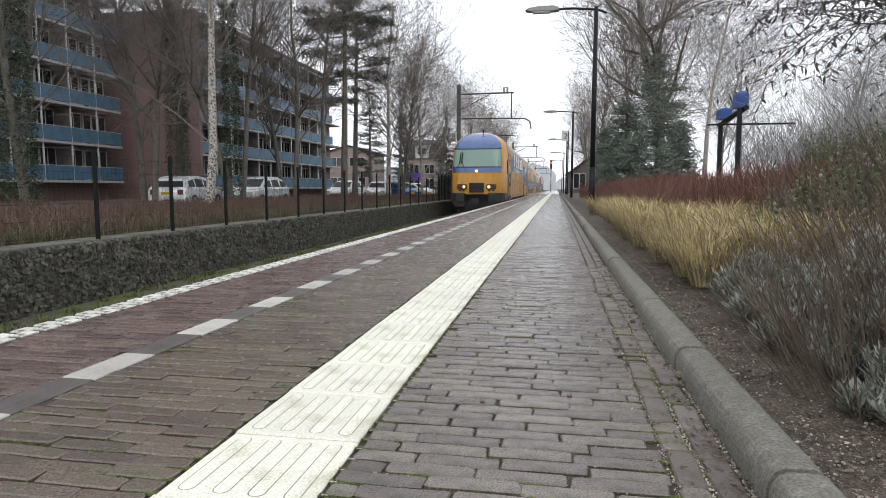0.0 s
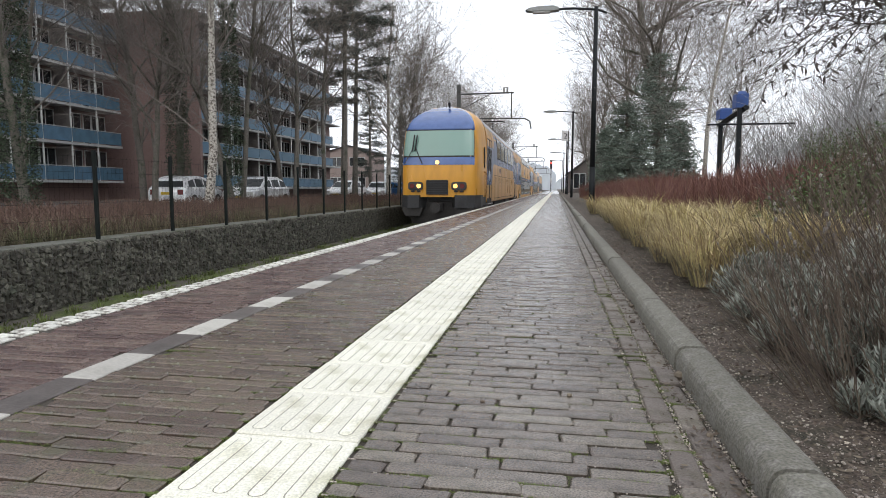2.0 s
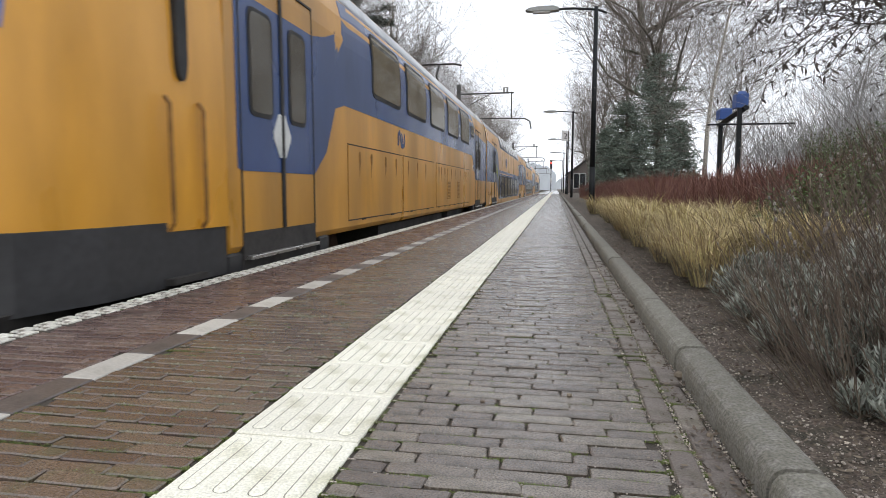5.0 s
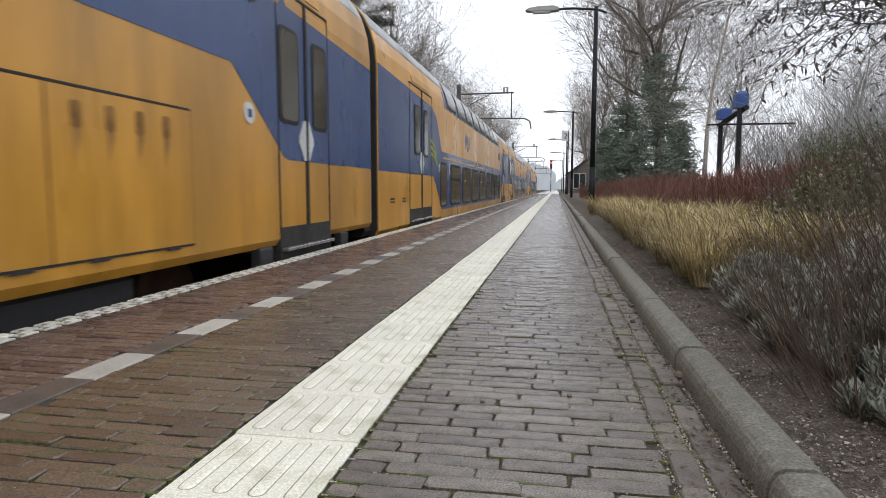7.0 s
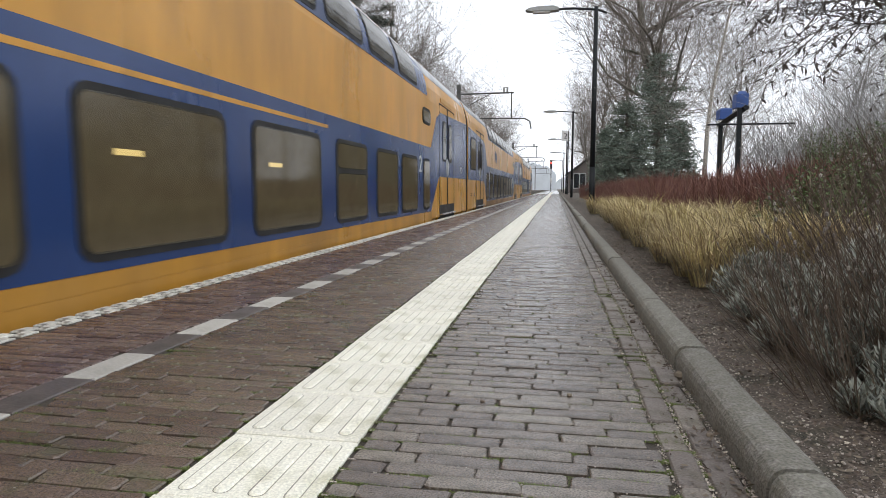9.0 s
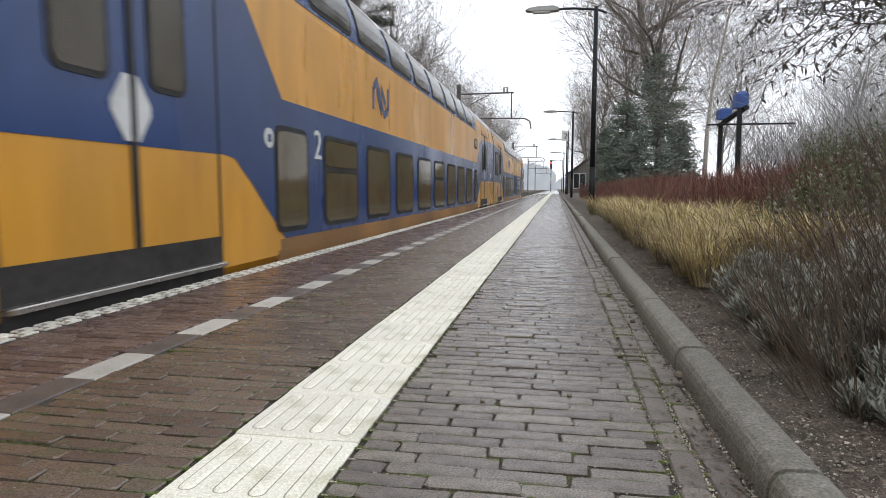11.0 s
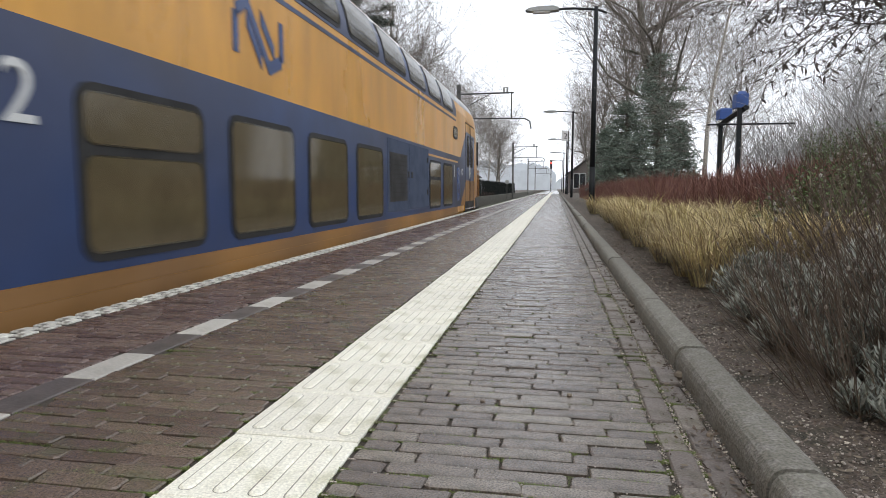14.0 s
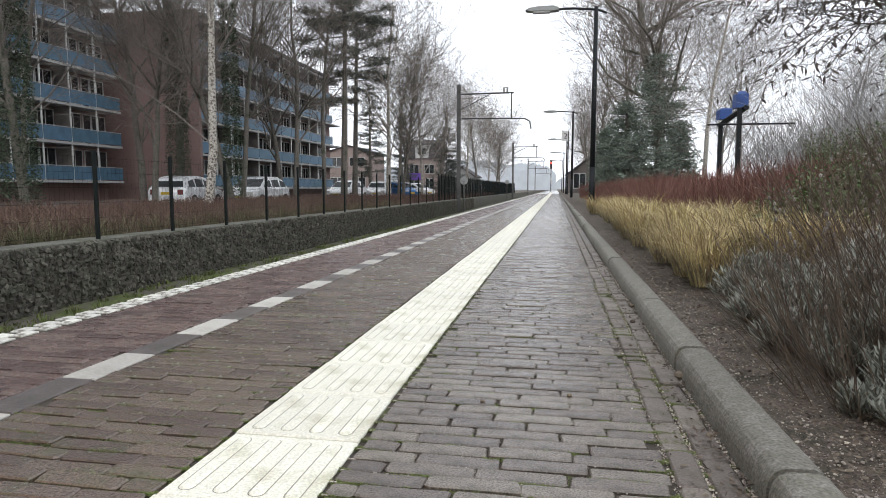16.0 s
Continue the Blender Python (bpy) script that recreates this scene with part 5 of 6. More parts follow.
def scots_pine(x, y, height, seed):
    """A tall pine: bare trunk, flat clumps of dark needles on the upper limbs."""
    r = random.Random(seed)
    e = thing("pine", "tall pine with flat dark needle clumps", "tree", pose(x, y, -0.3), "pines")
    part("trunk", Shape().tube((0, 0, -0.1), (0.3, 0.1, height), 0.22, 0.07, 8, False), M["bark"], e)
    limbs, needles = Shape(), Shape()
    for i in range(30):
        z = height * r.uniform(0.52, 1.0)
        a, ln = r.uniform(0, 2 * math.pi), r.uniform(1.2, 3.0)
        p = Vector((0.3 * z / height, 0, z))
        q = p + Vector((math.cos(a) * ln, math.sin(a) * ln, r.uniform(-0.3, 0.5)))
        limbs.tube(p, q, 0.05, 0.015, 4, False)
        for _ in range(4):
            c0 = p.lerp(q, r.uniform(0.55, 1.05))
            for _ in range(120):
                c = c0 + Vector((r.gauss(0, 0.3), r.gauss(0, 0.3), r.gauss(0, 0.1)))
                needles.blade(c, Vector((r.gauss(0, 1), r.gauss(0, 1), r.gauss(0.3, 0.6))).normalized() * r.uniform(0.12, 0.24), Vector((r.gauss(0, 1), r.gauss(0, 1), r.gauss(0, 1))).normalized(), 0.03)
    part("branchwork", limbs, M["bark"], e)
    part("crown", needles, M["needle_dark"], e)


scots_pine(-11.9, 34, 14, 61)
scots_pine(-13.9, 42, 13, 68)


# ---- distance: wood edge, haze put into its colour ----
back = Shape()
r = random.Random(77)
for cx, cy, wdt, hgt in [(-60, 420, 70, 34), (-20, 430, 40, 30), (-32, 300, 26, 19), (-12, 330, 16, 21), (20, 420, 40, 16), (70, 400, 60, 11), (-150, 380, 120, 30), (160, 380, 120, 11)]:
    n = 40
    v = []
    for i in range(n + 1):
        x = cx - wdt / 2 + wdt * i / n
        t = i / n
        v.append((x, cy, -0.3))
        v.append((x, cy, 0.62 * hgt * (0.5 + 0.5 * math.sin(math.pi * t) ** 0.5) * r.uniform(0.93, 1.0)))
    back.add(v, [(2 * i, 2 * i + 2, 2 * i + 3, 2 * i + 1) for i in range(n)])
tagged(part("backdrop", back, M["mist"]), "distant wood edge with haze put into its pale colour", "backdrop", kind="structure")


# ---- planting ----
def blades(s, r, x, y, z, h, spread, n, width, stiff=0.5, radius=0.08):
    """A tuft of bent blades rising from one spot."""
    for _ in range(n):
        a = r.uniform(0, 2 * math.pi)
        q = radius * math.sqrt(r.random())
        p = Vector((x + q * math.cos(a), y + q * math.sin(a), z))
        b = a + r.gauss(0, 0.5)
        lean = spread * r.uniform(0.2, 1.0)
        out = Vector((math.cos(b), math.sin(b), 0))
        hh = h * r.uniform(0.55, 1.05)
        m = p + out * (lean * hh * 0.4) + Vector((0, 0, hh * 0.65))
        e = m + out * (lean * hh * 0.7) + Vector((0, 0, hh * (0.35 - 0.35 * lean * (1 - stiff))))
        side = Vector((-out.y, out.x, 0)) * width
        s.add([p - side, p + side, m + side * 0.8, m - side * 0.8, e], [(0, 1, 2, 3), (3, 2, 4)])


def grass_clump(seed, h):
    s = Shape()
    blades(s, random.Random(seed), 0, 0, 0, h, 1.15, 330, 0.0032, 0.1, 0.11)
    e = thing("grass_clump", "straw-coloured ornamental grass clump in the bed", "ornamental grass", group="grass clumps")
    part("foliage", s, M["straw"], e)
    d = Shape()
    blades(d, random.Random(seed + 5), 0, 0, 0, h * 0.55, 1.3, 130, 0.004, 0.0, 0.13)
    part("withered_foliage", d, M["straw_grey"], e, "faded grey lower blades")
    return e


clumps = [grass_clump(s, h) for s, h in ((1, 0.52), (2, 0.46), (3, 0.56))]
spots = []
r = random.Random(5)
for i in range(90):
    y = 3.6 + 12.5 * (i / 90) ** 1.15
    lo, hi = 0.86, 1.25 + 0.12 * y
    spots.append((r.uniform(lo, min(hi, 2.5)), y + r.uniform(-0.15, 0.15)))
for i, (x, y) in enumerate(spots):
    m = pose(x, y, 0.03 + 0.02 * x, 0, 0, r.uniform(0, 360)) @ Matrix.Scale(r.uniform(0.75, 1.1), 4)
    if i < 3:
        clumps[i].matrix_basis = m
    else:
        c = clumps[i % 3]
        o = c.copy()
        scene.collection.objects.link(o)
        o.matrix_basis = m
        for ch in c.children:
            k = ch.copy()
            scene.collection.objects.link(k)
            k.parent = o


def thicket(name, seed, area, h, n, m, label, category, rad=0.004, lean=0.18, base=0.05, forks=2):
    """Upright forking stems over an area given by corners x0, x1, y0, y1."""
    r = random.Random(seed)
    s = Shape()
    x0, x1, y0, y1 = area
    for _ in range(n):
        p = Vector((r.uniform(x0, x1), r.uniform(y0, y1), base))
        hh = h * r.uniform(0.5, 1.1)
        mid = p + Vector((r.gauss(0, lean) * hh * 0.5, r.gauss(0, lean) * hh * 0.5, hh * 0.5))
        s.tube(p, mid, rad * 1.3, rad, 3, False)
        for _ in range(forks):
            e = mid + Vector((r.gauss(0, lean) * hh, r.gauss(0, lean) * hh, hh * r.uniform(0.35, 0.55)))
            s.tube(mid, e, rad, rad * 0.4, 3, False)
    return tagged(part(name, s, M[m]), label, category, kind="stuff")


thicket("dogwood_hedge", 21, (1.55, 4.2, 9.0, 22.0), 0.8, 9000, "dogwood", "dense red-brown dogwood hedge without leaves", "hedge", 0.0045)
thicket("dogwood_hedge", 22, (2.2, 4.6, 6.2, 9.2), 0.86, 3600, "dogwood", "dense red-brown dogwood hedge without leaves", "hedge", 0.004)
thicket("dogwood_hedge", 26, (1.45, 3.0, 22.0, 40.0), 0.8, 3000, "dogwood", "dense red-brown dogwood hedge without leaves", "hedge", 0.006)
thicket("bare_thicket", 27, (5.0, 12.0, 11.0, 20.0), 2.7, 1700, "twig_far", "tall leafless thicket in a haze-paled colour behind the bed", "thicket", 0.005, 0.25, 0.1, 4)
thicket("brush", 23, (-9.6, -6.6, 4.0, 24.0), 0.5, 9000, "hedge", "rusty brown winter brush behind the wall", "brush", 0.004, 0.3, -0.22)
thicket("brush", 24, (-14.0, -9.6, 8.0, 40.0), 0.62, 9000, "hedge", "rusty brown winter brush beside the car park", "brush", 0.006, 0.28, -0.3)
thicket("brush", 25, (-9.6, -6.8, 24.0, 70.0), 0.55, 4000, "hedge", "rusty brown winter brush behind the fence", "brush", 0.007, 0.3, -0.25)

s = Shape()
r = random.Random(31)
for _ in range(2200):
    blades(s, r, -6.42 - 1.8 * r.random() ** 1.5, 3.6 + 22 * r.random() ** 1.4, -0.14, r.uniform(0.12, 0.5), 1.0, 7, 0.004, 0.3, 0.05)
tagged(part("dry_grass", s, M["straw_wall"]), "tufts of faded dry grass along the wall top", "grass", kind="stuff")
s = Shape()
for _ in range(700):
    blades(s, r, r.uniform(-5.9, -5.2) if r.random() < 0.7 else r.uniform(-2.9, -2.5), 3 + 28 * r.random() ** 1.3, -0.86, r.uniform(0.04, 0.13), 1.2, 9, 0.006, 0.2, 0.06)
tagged(part("moss_tufts", s, M["grass"]), "green moss and weeds on the track bed", "moss", kind="stuff")
s = Shape()
for _ in range(600):
    x = r.choice((-0.81, -0.45, 0.258, 0.33, 0.33, r.uniform(-1.45, -0.85), r.uniform(-1.45, -0.85), r.uniform(-0.4, 0.25), r.uniform(-0.4, 0.25)))
    y = -5.0 + 0.0575 * round((5.9 + 3.6 * r.random() ** 1.6) / 0.0575)
    long = r.uniform(0.006, 0.04)
    for _ in range(r.randint(20, 90)):
        blades(s, r, x + r.gauss(0, long), y + r.gauss(0, 0.0045), -0.006, r.uniform(0.003, 0.0075), 1.4, 4, 0.0011, 0.2, 0.004)
tagged(part("joint_moss", s, M["grass"]), "sparse moss in the paving joints", "moss", kind="stuff")


# near bed: woody stems with seed heads, grey-green leaf tufts
def stem_shrub(x, y, seed, n, h, spread):
    r = random.Random(seed)
    e = thing("stem_shrub", "leafless brown-stemmed shrub with grey seed heads", "shrub", pose(x, y, 0.03), "bed shrubs")
    st, sd = Shape(), Shape()
    for _ in range(2 * n):
        a, q = r.uniform(0, 2 * math.pi), spread * 0.2 * math.sqrt(r.random())
        p = Vector((q * math.cos(a), q * math.sin(a), 0))
        d = Vector((math.cos(a) * r.uniform(0.1, 1.0) - 0.08, math.sin(a) * r.uniform(0.1, 1.0), 1)).normalized()
        ln = h * r.uniform(0.55, 1.05)
        for i in range(3):
            d = (d + Vector((r.gauss(0, 0.07), r.gauss(0, 0.07), 0.05))).normalized()
            c = p + d * ln / 3
            st.tube(p, c, 0.0021 - 0.0003 * i, 0.0018 - 0.0003 * i, 3, False)
            if r.random() < 0.9:
                f = c + (d + Vector((r.gauss(0, 0.4), r.gauss(0, 0.4), 0.1))).normalized() * ln * 0.25
                st.tube(c, f, 0.001, 0.0007, 3, False)
                if r.random() < 0.05:
                    sd.ball(f, r.uniform(0.004, 0.007), 5, 3, 1.6)
            p = c
        if r.random() < (0.3 if h > 0.5 else 0.04):
            for k in range(r.randint(1, 3)):
                sd.ball(p - d * 0.03 * k, r.uniform(0.004, 0.006), 5, 3, 1.5)
    part("woody_growth", st, M["stem"], e)
    part("seed_cluster", sd, M["seed"], e)


for i, (x, y, n, h, sp) in enumerate(((0.9, 1.86, 60, 0.4, 1.1), (1.0, 2.25, 50, 0.42, 1.2), (0.95, 2.55, 26, 0.28, 1.0), (1.3, 2.6, 44, 0.6, 1.1), (1.2, 3.1, 12, 0.5, 0.8), (1.5, 3.0, 44, 0.7, 1.0),
                                      (1.3, 3.6, 8, 0.72, 0.9), (1.75, 3.5, 50, 0.85, 1.1), (1.85, 4.2, 20, 0.85, 1.1), (2.3, 4.6, 50, 0.95, 1.2), (1.08, 1.98, 50, 0.58, 0.8), (1.25, 4.2, 5, 0.66, 0.8), (1.2, 1.75, 46, 0.5, 0.9), (1.35, 2.15, 56, 0.72, 1.0), (1.62, 2.55, 60, 0.85, 1.1), (1.05, 2.9, 30, 0.42, 0.9), (2.0, 3.0, 60, 1.0, 1.1))):
    stem_shrub(x, y, 300 + i, n, h, sp)


def lavender_tuft(x, y, seed, n, h, rad):
    r = random.Random(seed)
    e = thing("lavender", "low grey-green lavender bush in the bed", "lavender", pose(x + 0.09, y, 0.03), "lavender bushes")
    lv, wd = Shape(), Shape()
    for _ in range(n):
        a, q = r.uniform(0, 2 * math.pi), rad * math.sqrt(r.random())
        tip = Vector((q * math.cos(a), q * math.sin(a), h * (1.0 - 0.6 * (q / rad) ** 2) * r.uniform(0.6, 1.05)))
        root = Vector((tip.x * 0.35, tip.y * 0.35, 0))
        wd.tube(root, tip, 0.003, 0.0018, 3, False)
        d = (tip - root).normalized()
        for k in range(11):
            b = r.uniform(0, 2 * math.pi)
            o = Vector((math.cos(b), math.sin(b), 0.2))
            lv.blade(tip - d * 0.008 * k * r.uniform(0.6, 1), (d * 0.8 + o * r.uniform(0.4, 0.9)).normalized() * r.uniform(0.03, 0.055), Vector((-o.y, o.x, 0)), 0.0034)
    part("foliage", lv, M["lavender"], e)
    part("wood", wd, M["stem"], e)


for i, (x, y, n, h, rad) in enumerate(((0.9, 3.2, 260, 0.29, 0.25), (0.98, 2.75, 240, 0.3, 0.22), (0.8, 2.8, 140, 0.2, 0.16), (0.82, 2.35, 90, 0.2, 0.14), (0.95, 2.05, 150, 0.3, 0.18), (0.83, 1.78, 60, 0.2, 0.11), (0.75, 1.6, 46, 0.14, 0.09), (0.93, 1.66, 80, 0.28, 0.14), (0.7, 1.74, 26, 0.11, 0.06), (0.78, 2.05, 50, 0.17, 0.09), (0.72, 2.4, 60, 0.16, 0.09), (1.02, 2.4, 150, 0.42, 0.22), (1.22, 2.75, 150, 0.46, 0.24), (1.05, 1.9, 110, 0.4, 0.16), (0.88, 2.55, 90, 0.26, 0.15), (0.86, 1.42, 60, 0.2, 0.12), (1.3, 3.0, 140, 0.38, 0.26), (1.15, 2.35, 110, 0.42, 0.2), (1.2, 3.6, 120, 0.3, 0.25))):
    lavender_tuft(x, y, 500 + i, n, h, rad)


def leafy_shrub(x, y, h, rad, seed, n, m, label, leaves=6):
    r = random.Random(seed)
    e = thing("shrub", label, "shrub", pose(x, y, 0.05), "background shrubs")
    tw, lv = Shape(), Shape()
    for _ in range(n):
        a, q = r.uniform(0, 2 * math.pi), rad * math.sqrt(r.random())
        p = Vector((q * 0.3 * math.cos(a), q * 0.3 * math.sin(a), 0))
        t = Vector((q * math.cos(a), q * math.sin(a), h * r.uniform(0.5, 1.05)))
        mid = p.lerp(t, 0.5) + Vector((r.gauss(0, 0.05), r.gauss(0, 0.05), 0.05))
        tw.tube(p, mid, 0.006, 0.004, 3, False)
        tw.tube(mid, t, 0.004, 0.0015, 3, False)
        for _ in range(leaves):
            c = mid.lerp(t, r.random()) + Vector((r.gauss(0, 0.03), r.gauss(0, 0.03), r.gauss(0, 0.03)))
            lv.blade(c, Vector((r.gauss(0, 1), r.gauss(0, 1), r.gauss(0, 0.7))).normalized() * r.uniform(0.025, 0.05), Vector((r.gauss(0, 1), r.gauss(0, 1), r.gauss(0, 1))).normalized(), 0.011)
    part("branchwork", tw, M["stem"], e)
    part("foliage", lv, M[m], e)


leafy_shrub(2.9, 6.2, 0.85, 0.6, 601, 330, "bushleaf", "loose green shrub among bare twigs")
leafy_shrub(2.5, 4.8, 1.0, 0.6, 602, 300, "seed", "twiggy grey-brown shrub with withered leaves")
leafy_shrub(3.3, 5.4, 1.15, 0.8, 603, 420, "bushleaf", "loose green shrub among bare twigs")
leafy_shrub(1.95, 5.3, 0.55, 0.45, 604, 240, "bushleaf", "low green shrub behind the grass")
leafy_shrub(4.4, 7.5, 1.25, 1.0, 605, 420, "bushleaf", "loose green shrub among bare twigs")
leafy_shrub(4.0, 7.0, 1.35, 0.8, 607, 420, "bushleaf", "loose green shrub among bare twigs")
leafy_shrub(5.0, 8.6, 1.6, 0.9, 608, 420, "bushleaf", "loose green shrub among bare twigs")
leafy_shrub(4.1, 6.0, 1.5, 0.7, 609, 360, "seed", "twiggy grey-brown shrub with withered leaves")
leafy_shrub(6.4, 10.5, 1.7, 1.1, 610, 460, "seed", "twiggy grey-brown shrub with withered leaves")
leafy_shrub(1.9, 4.7, 0.72, 0.32, 611, 170, "bushleaf", "dense dark green shrub among grey stems", 16)
leafy_shrub(2.3, 5.0, 0.8, 0.35, 612, 170, "bushleaf", "dense dark green shrub among grey stems", 14)
leafy_shrub(4.7, 11.5, 1.55, 0.7, 613, 300, "bushleaf", "leafy green shrub behind the hedge", 26)
leafy_shrub(5.6, 11.8, 1.75, 0.8, 614, 300, "bushleaf", "leafy green shrub behind the hedge", 26)
leafy_shrub(3.0, 3.9, 1.2, 0.6, 606, 300, "seed", "twiggy grey-brown shrub with withered leaves")


def hanging_shrub():
    """A tall shrub whose arching twigs with withered leaves hang into view."""
    r = random.Random(71)
    e = thing("arching_shrub", "tall shrub with arching twigs and dark withered leaves", "shrub", pose(3.85, 5.5, 0.05))
    tw, lv = Shape(), Shape()
    def arch(p, d, ln, rad, lv_no):
        n = 6
        for i in range(n):
            d = (d + Vector((r.gauss(0, 0.13), r.gauss(0, 0.13), r.gauss(-0.035, 0.09)))).normalized()
            q = p + d * ln / n
            tw.tube(p, q, max(0.0016, rad * (1 - 0.8 * i / n)), max(0.0014, rad * (1 - 0.8 * (i + 1) / n)), 4, False)
            if lv_no < 2:
                for _ in range(3 if lv_no == 0 else 2):
                    arch(q, (d + Vector((r.gauss(0, 0.6), r.gauss(0, 0.6), r.gauss(0, 0.5)))).normalized(), ln * r.uniform(0.3, 0.5), rad * 0.45, lv_no + 1)
            elif r.random() < 0.4:
                lv.blade(q, Vector((r.gauss(0, 0.7), r.gauss(0, 0.7), -0.6)).normalized() * r.uniform(0.04, 0.1), Vector((r.gauss(0, 1), r.gauss(0, 1), 0.2)).normalized(), r.uniform(0.008, 0.014))
            p = q
    for k in range(9):
        base = Vector((r.uniform(-0.15, 0.15), r.uniform(-0.2, 0.2), 0))
        fork = base + Vector((r.uniform(-0.3, 0.1), r.uniform(-0.5, 0.3), r.uniform(1.3, 1.9) if k < 6 else r.uniform(1.9, 2.5)))
        tw.tube(base, fork, 0.03, 0.02, 6, False)
        arch(fork, Vector((-1.0, r.uniform(-0.5, 0.2), r.uniform(0.15, 0.7))), r.uniform(1.5, 2.2), 0.014, 0)
    part("branchwork", tw, M["darktwig"], e)
    part("foliage", lv, M["dead_leaf"], e)


hanging_shrub()

# pebbles on the bare soil by the kerb
s = Shape()
r = random.Random(91)
for _ in range(9000):
    y = 1.0 + 8 * r.random() ** 1.6
    q = 0.001 + 0.0045 * r.random() ** 5
    s.ball((0.53 + abs(r.gauss(0, 0.24)), y, 0.03), q, 5, 3, 0.6)
for _ in range(9000):
    x = r.choice((0.258, 0.33, 0.33, 0.406, 0.406, r.uniform(-0.44, 0.25), -0.455)) + r.gauss(0, 0.004)
    y = 0.9 + 4.2 * r.random() ** 1.3
    s.ball((x, y if x > 0.25 else -5.0 + 0.0575 * round((y + 5) / 0.0575), -0.003), 0.0008 + 0.0026 * r.random() ** 2.5, 5, 3, 0.7)
tagged(part("pebbles", s, M["pebble"]), "loose pale pebbles on the bare soil", "pebbles", kind="stuff")
s = Shape()
for _ in range(9000):
    x, y = r.choice((0.4, 0.6, 0.7, 0.8, 0.9)) + r.gauss(0, 0.06), 1.0 + 6 * r.random() ** 1.5
    z = 0.004 if x < 0.42 else 0.035 + 0.01 * x
    if 0.42 <= x < 0.53:
        continue
    s.blade((x, y, z), Vector((r.gauss(0, 1), r.gauss(0, 1), 0.15)).normalized() * r.uniform(0.008, 0.024), Vector((r.gauss(0, 1), r.gauss(0, 1), 0.3)).normalized(), 0.0045)
tagged(part("fallen_leaves", s, M["stem"]), "brown fallen leaves scattered by the kerb", "fallen leaves", kind="stuff")


# ---- paving pieces ----
def worn_brick(r, w, d, thick, c):
    """A brick with rounded corners, bent long sides and a worn top edge; no underside."""
    k, a, b = 0.006, w / 2, d / 2
    base = [(-a + k, -b), (r.uniform(-0.2, 0.2) * w, -b), (a - k, -b), (a, -b + k), (a, b - k), (a - k, b), (r.uniform(-0.2, 0.2) * w, b), (-a + k, b), (-a, b - k), (-a, -b + k)]
    rim = [(x + r.gauss(0, 0.0016), y + r.gauss(0, 0.0014)) for x, y in base]
    n = len(rim)
    s = Shape()
    v = [(x, y, -thick) for x, y in rim] + [(x, y, -c) for x, y in rim] + [(x - math.copysign(c, x), y - math.copysign(c, y), 0) for x, y in rim]
    f = [(j + q, j + (q + 1) % n, j + n + (q + 1) % n, j + n + q) for j in (0, n) for q in range(n)]
    s.add(v, f + [tuple(range(2 * n, 3 * n))])
    return s


def lay(name, boxes, m, parent, near_y, thick, chamfer, jitter, limit=300, worn=False):
    """Pieces (x0, x1, y0, y1): the nearest as objects on shared meshes, the rest joined."""
    r = random.Random(len(boxes))
    cache, rest, done = {}, Shape(), 0
    for x0, x1, y0, y1 in boxes:
        w, d = x1 - x0, y1 - y0
        cx, cy = (x0 + x1) / 2, (y0 + y1) / 2
        dz = r.gauss(0, jitter) * (1.0 if cy < 6 else 0.5)
        if worn:
            cy += 0.006 * math.sin(4.1 * cx + 1.7 * cy) + 0.004 * math.sin(9.3 * cx - 2.9 * cy)
        m4 = pose(cx + r.gauss(0, jitter * 0.7), cy + r.gauss(0, jitter * 0.7), dz, math.degrees(r.gauss(0, jitter * 2.4)), math.degrees(r.gauss(0, jitter * 2.4)), math.degrees(r.gauss(0, jitter * 6)))
        if near_y[0] < cy < near_y[1] and done < limit:
            key = (round(w, 2), round(d, 2), r.randint(0, 9) if worn else 0)
            if key not in cache:
                cache[key] = (worn_brick(r, w, d, thick, chamfer) if worn else Shape().box(-w / 2, w / 2, -d / 2, d / 2, -thick, 0, chamfer)).mesh(name, m)
            o = new(name, cache[key])
            o.matrix_basis, o.parent = m4, parent
            done += 1
        else:
            if worn and 0.5 < cy < 14:
                q = worn_brick(r, w, d, thick, chamfer)
                rest.add([m4 @ Vector(v) for v in q.v], q.f)
            else:
                q = Shape().box(-w / 2, w / 2, -d / 2, d / 2, -thick, 0, chamfer if cy < 14 else 0)
                rest.add([m4 @ Vector(v) for v in q.v], q.f[:-1])
    if rest.v:
        tagged(part(name + "s", rest, m, parent), kind="stuff")


def bond(x0, x1, ya, yb, row, length, seed, gap=0.0062):
    """Bricks in running bond across the platform."""
    r = random.Random(seed)
    out, y, k = [], ya, 0
    while y < yb:
        x = x0 - length * (0.5 if k % 2 else 0.0) - r.uniform(0, 0.08)
        while x < x1:
            ln = length * r.uniform(0.94, 1.06)
            a, b = max(x, x0), min(x + ln, x1)
            if b - a > 0.03:
                out.append((a + gap * 0.2, b - gap * 0.2, y + gap * 0.6, y + row - gap * 0.6 + r.uniform(-0.002, 0.0015)))
            x += ln
        y += row
        k += 1
    return out


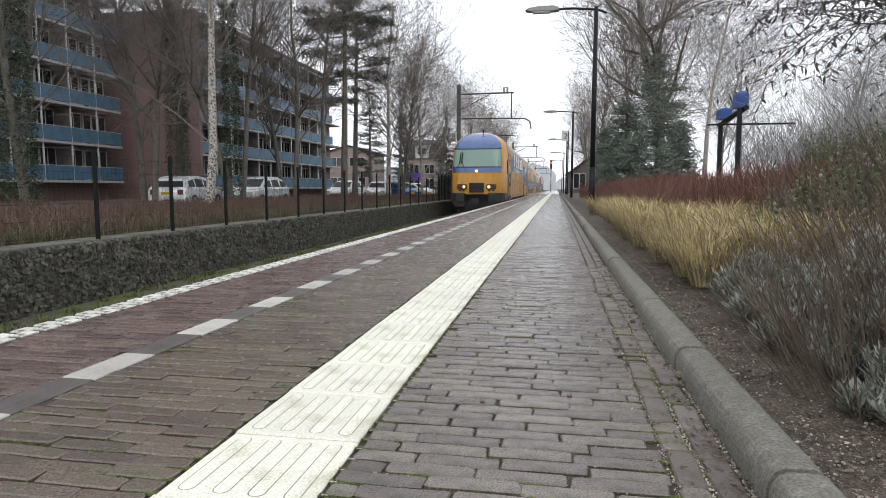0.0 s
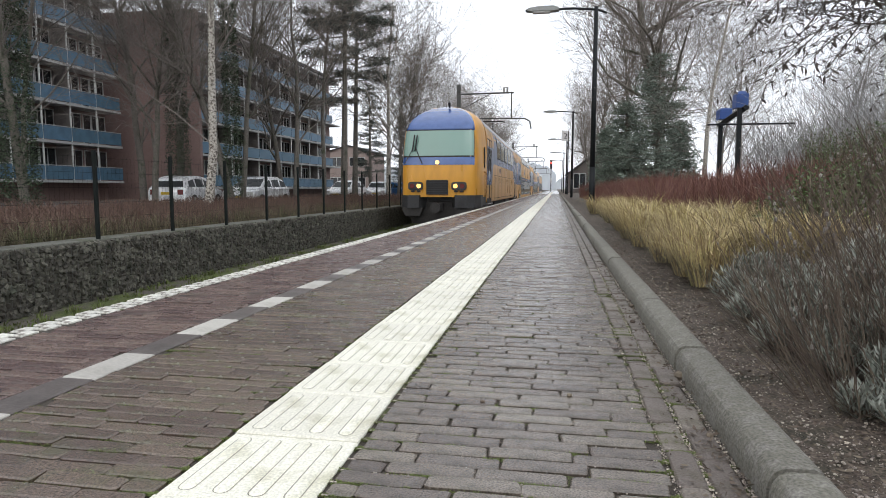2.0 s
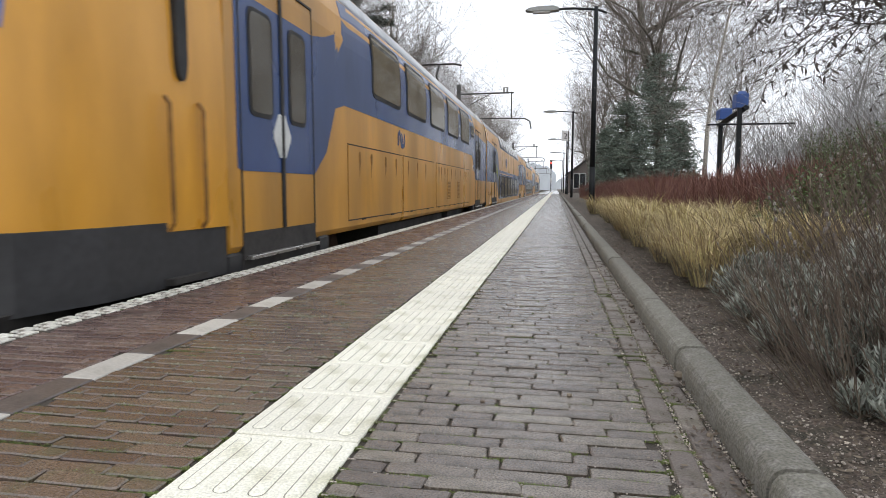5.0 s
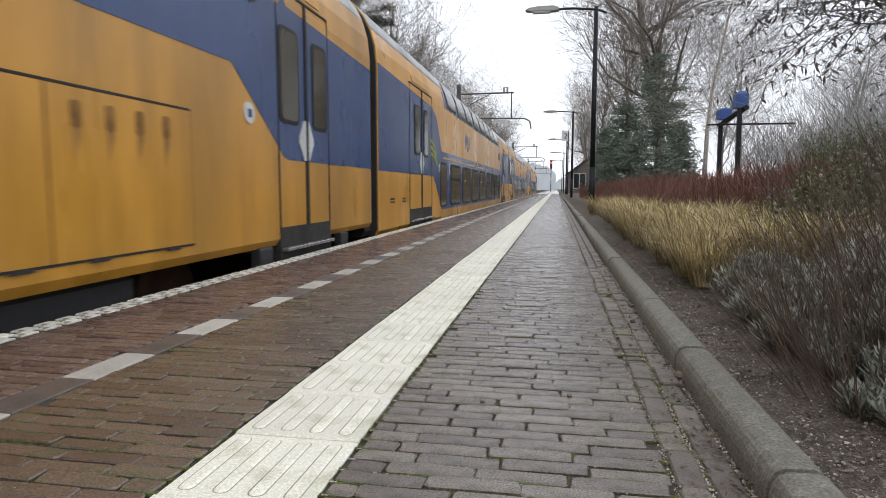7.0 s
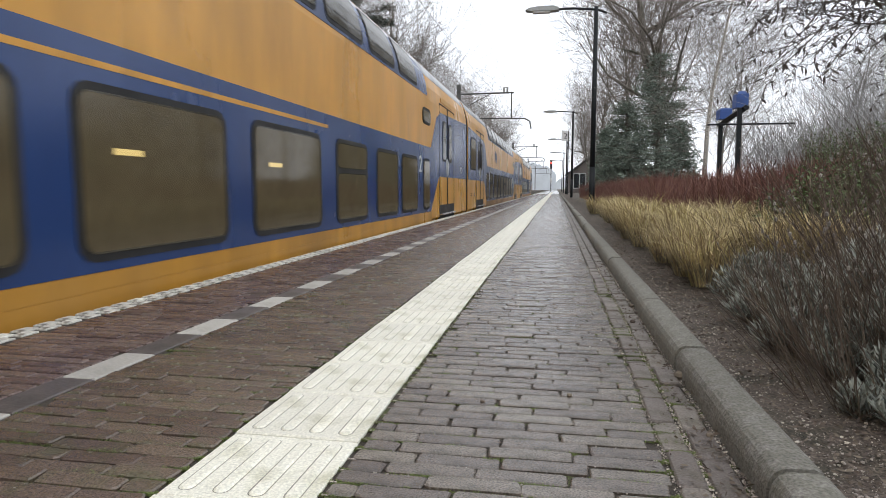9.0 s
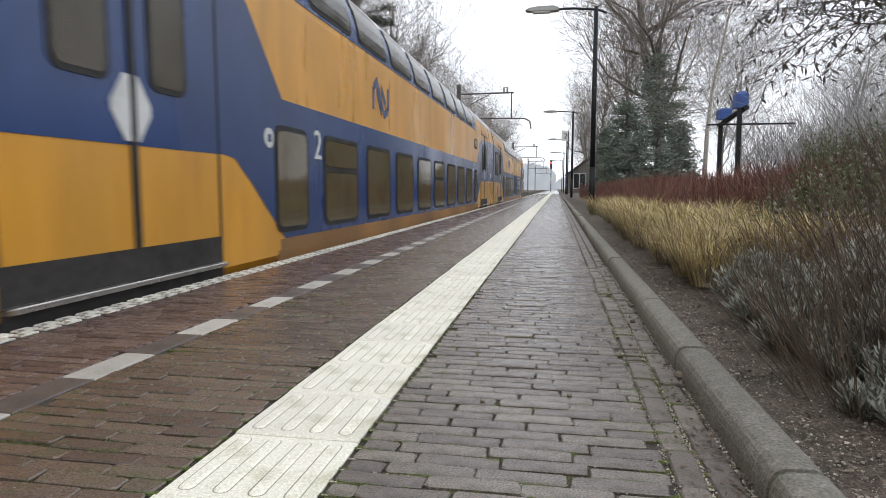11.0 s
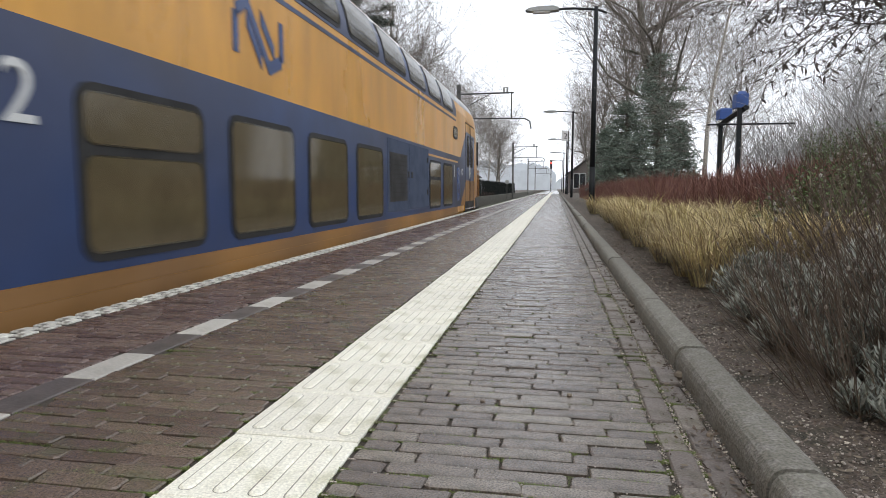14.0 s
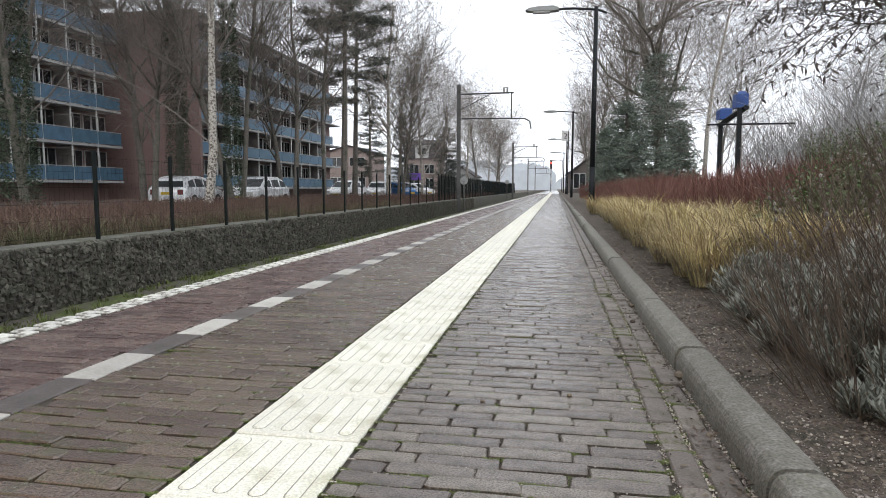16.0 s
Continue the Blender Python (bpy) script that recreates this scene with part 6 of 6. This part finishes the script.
PAVE = [("paver", (-0.455, 0.255), "paver", 0.205, 1), ("paver", (-1.465, -0.805), "paver_brown", 0.2, 2), ("paver", (-2.185, -1.605), "paver_red", 0.2, 3)]
for nm, (a, b), m, ln, sd in PAVE:
    lay(nm, bond(a, b, -5.0, 70, 0.0575, ln, sd), M[m], platform, (1.0, 2.4) if sd == 1 else (1.3, 2.6), 0.05, 0.0035, 0.0014, 100, True)
border = []
for a, b in ((0.263, 0.325), (0.336, 0.400)):
    y = -5.0 + (0.05 if a < 0.3 else 0)
    while y < 60:
        border.append((a, b, y + 0.003, y + 0.186))
        y += 0.19
lay("border_paver", border, M["border"], platform, (1.0, 6.0), 0.05, 0.004, 0.0026, 60, True)
edge = []
y = -5.04
while y < 100:
    edge.append((-2.338, -2.271, y + 0.018, y + 0.108))
    edge.append((-2.266, -2.2 - 0.006 * (int(y * 50) % 3), y + 0.08, y + 0.17))
    y += 0.126
lay("edge_block", edge, M["white"], platform, (1.5, 10), 0.07, 0.003, 0.0008, 90)
blocks, dark = [], []
y = 0.49 - 0.63 * 9
while y < 110:
    blocks.append((-1.6, -1.475, y, y + 0.31))
    dark.append((-1.6, -1.475, y + 0.313, y + 0.627))
    y += 0.63
lay("safety_block", blocks, M["blockwhite"], platform, (-1, 40), 0.06, 0.004, 0.0008, 60)
lay("dark_block", dark, M["darktile"], platform, (-1, 40), 0.06, 0.004, 0.0008, 60)

tile = Shape().box(-0.163, 0.163, -0.1605, 0.1605, -0.05, 0.0, 0.004)
# thin darker outline round the foot of each raised bar
dirt = Shape()
for i in range(4):
    x = -0.117 + 0.078 * i
    n = 6
    rim = []
    for k in range(n + 1):
        a = math.pi * k / n
        rim.append((x + 0.017 * math.cos(a), 0.12 + 0.017 * math.sin(a)))
    rim += [(2 * x - u, -w) for u, w in rim]
    cx = [(x + (u - x) * 0.7, w * 0.97) for u, w in rim]
    k0 = len(tile.v)
    tile.v += [(u, w, 0.0002) for u, w in rim] + [(u, w, 0.0048) for u, w in cx]
    m2 = len(rim)
    ring_o = [(x + (u - x) * 1.13, w * 1.012) for u, w in rim]
    ring_i = [(x + (u - x) * 0.98, w) for u, w in rim]
    d0 = len(dirt.v)
    dirt.v += [(u, w, 0.0006) for u, w in ring_o] + [(u, w, 0.0006) for u, w in ring_i]
    dirt.f += [(d0 + j, d0 + (j + 1) % m2, d0 + m2 + (j + 1) % m2, d0 + m2 + j) for j in range(m2)]
    tile.f += [(k0 + j, k0 + (j + 1) % m2, k0 + m2 + (j + 1) % m2, k0 + m2 + j) for j in range(m2)] + [tuple(k0 + m2 + j for j in range(m2))]
tile_me = tile.mesh("tactile_tile", M["tactile"])
rim_me = dirt.mesh("groove", M["tile_rim"])
y = 1.74 - 0.3265 * 21 + 0.163
r = random.Random(8)
for i in range(315):
    o = new("tactile_tile", tile_me)
    if i < 70:
        g = new("groove", rim_me)
        g.parent = o
    o.matrix_basis, o.parent = pose(-0.632 + r.gauss(0, 0.0015), y + 0.3265 * i, 0.003 + r.gauss(0, 0.0012), r.gauss(0, 0.15), r.gauss(0, 0.2), r.gauss(0, 0.2)), platform
part("far_paving", Shape().box(-2.19, 0.4, 70, 218, -0.006, -0.002), M["paver"], platform)

s = Shape()
for x, y, q in ((0.40, 3.35, 0.016), (0.36, 2.95, 0.014), (0.41, 2.1, 0.02), (0.42, 2.14, 0.015), (0.39, 1.6, 0.01), (0.30, 2.5, 0.008), (-0.2, 1.75, 0.008), (0.05, 1.85, 0.009)):
    s.ball((x, y, q * 0.4), q, 7, 4, 0.7)
tagged(part("clods", s, M["stem"]), "small dark clods lying on the paving", "clods", kind="stuff")
kerb = tagged(new("kerb"), "weathered rounded concrete kerb along the bed", "kerb", kind="structure")
kp = [(0.412, -0.1), (0.416, 0.035), (0.421, 0.055), (0.43, 0.069), (0.443, 0.077), (0.46, 0.08), (0.503, 0.08), (0.518, 0.074), (0.528, 0.06), (0.53, -0.1)]
kerb_me = Shape().prism(kp, "y", 0.008, 0.942).mesh("kerb_stone", M["kerb"])
for i in range(84):
    o = new("kerb_stone", kerb_me)
    o.matrix_basis, o.parent = pose(r.gauss(0, 0.003), 1.255 - 9.5 + 0.95 * i, r.gauss(0, 0.003)), kerb

S_COEF = (49.0403, 9.4796, 10.0655, -3.5390)
def motions():
    """The train gathers speed past the platform."""
    a, b, c, d = S_COEF
    offs = ((coach_a, 0.0), (coach_b, L1), (coach_c, L1 + L2), (coach_d, L1 + L2 + L3))
    for ob, o in offs:
        rows = []
        for i in range(33):
            t = i * 0.5
            u = t / 10
            rows.append((t, pose(-3.83, 30.4 + o - (a * u + b * u ** 2 + c * u ** 3 + d * u ** 4), 0)))
        walk(ob, rows)


motions()
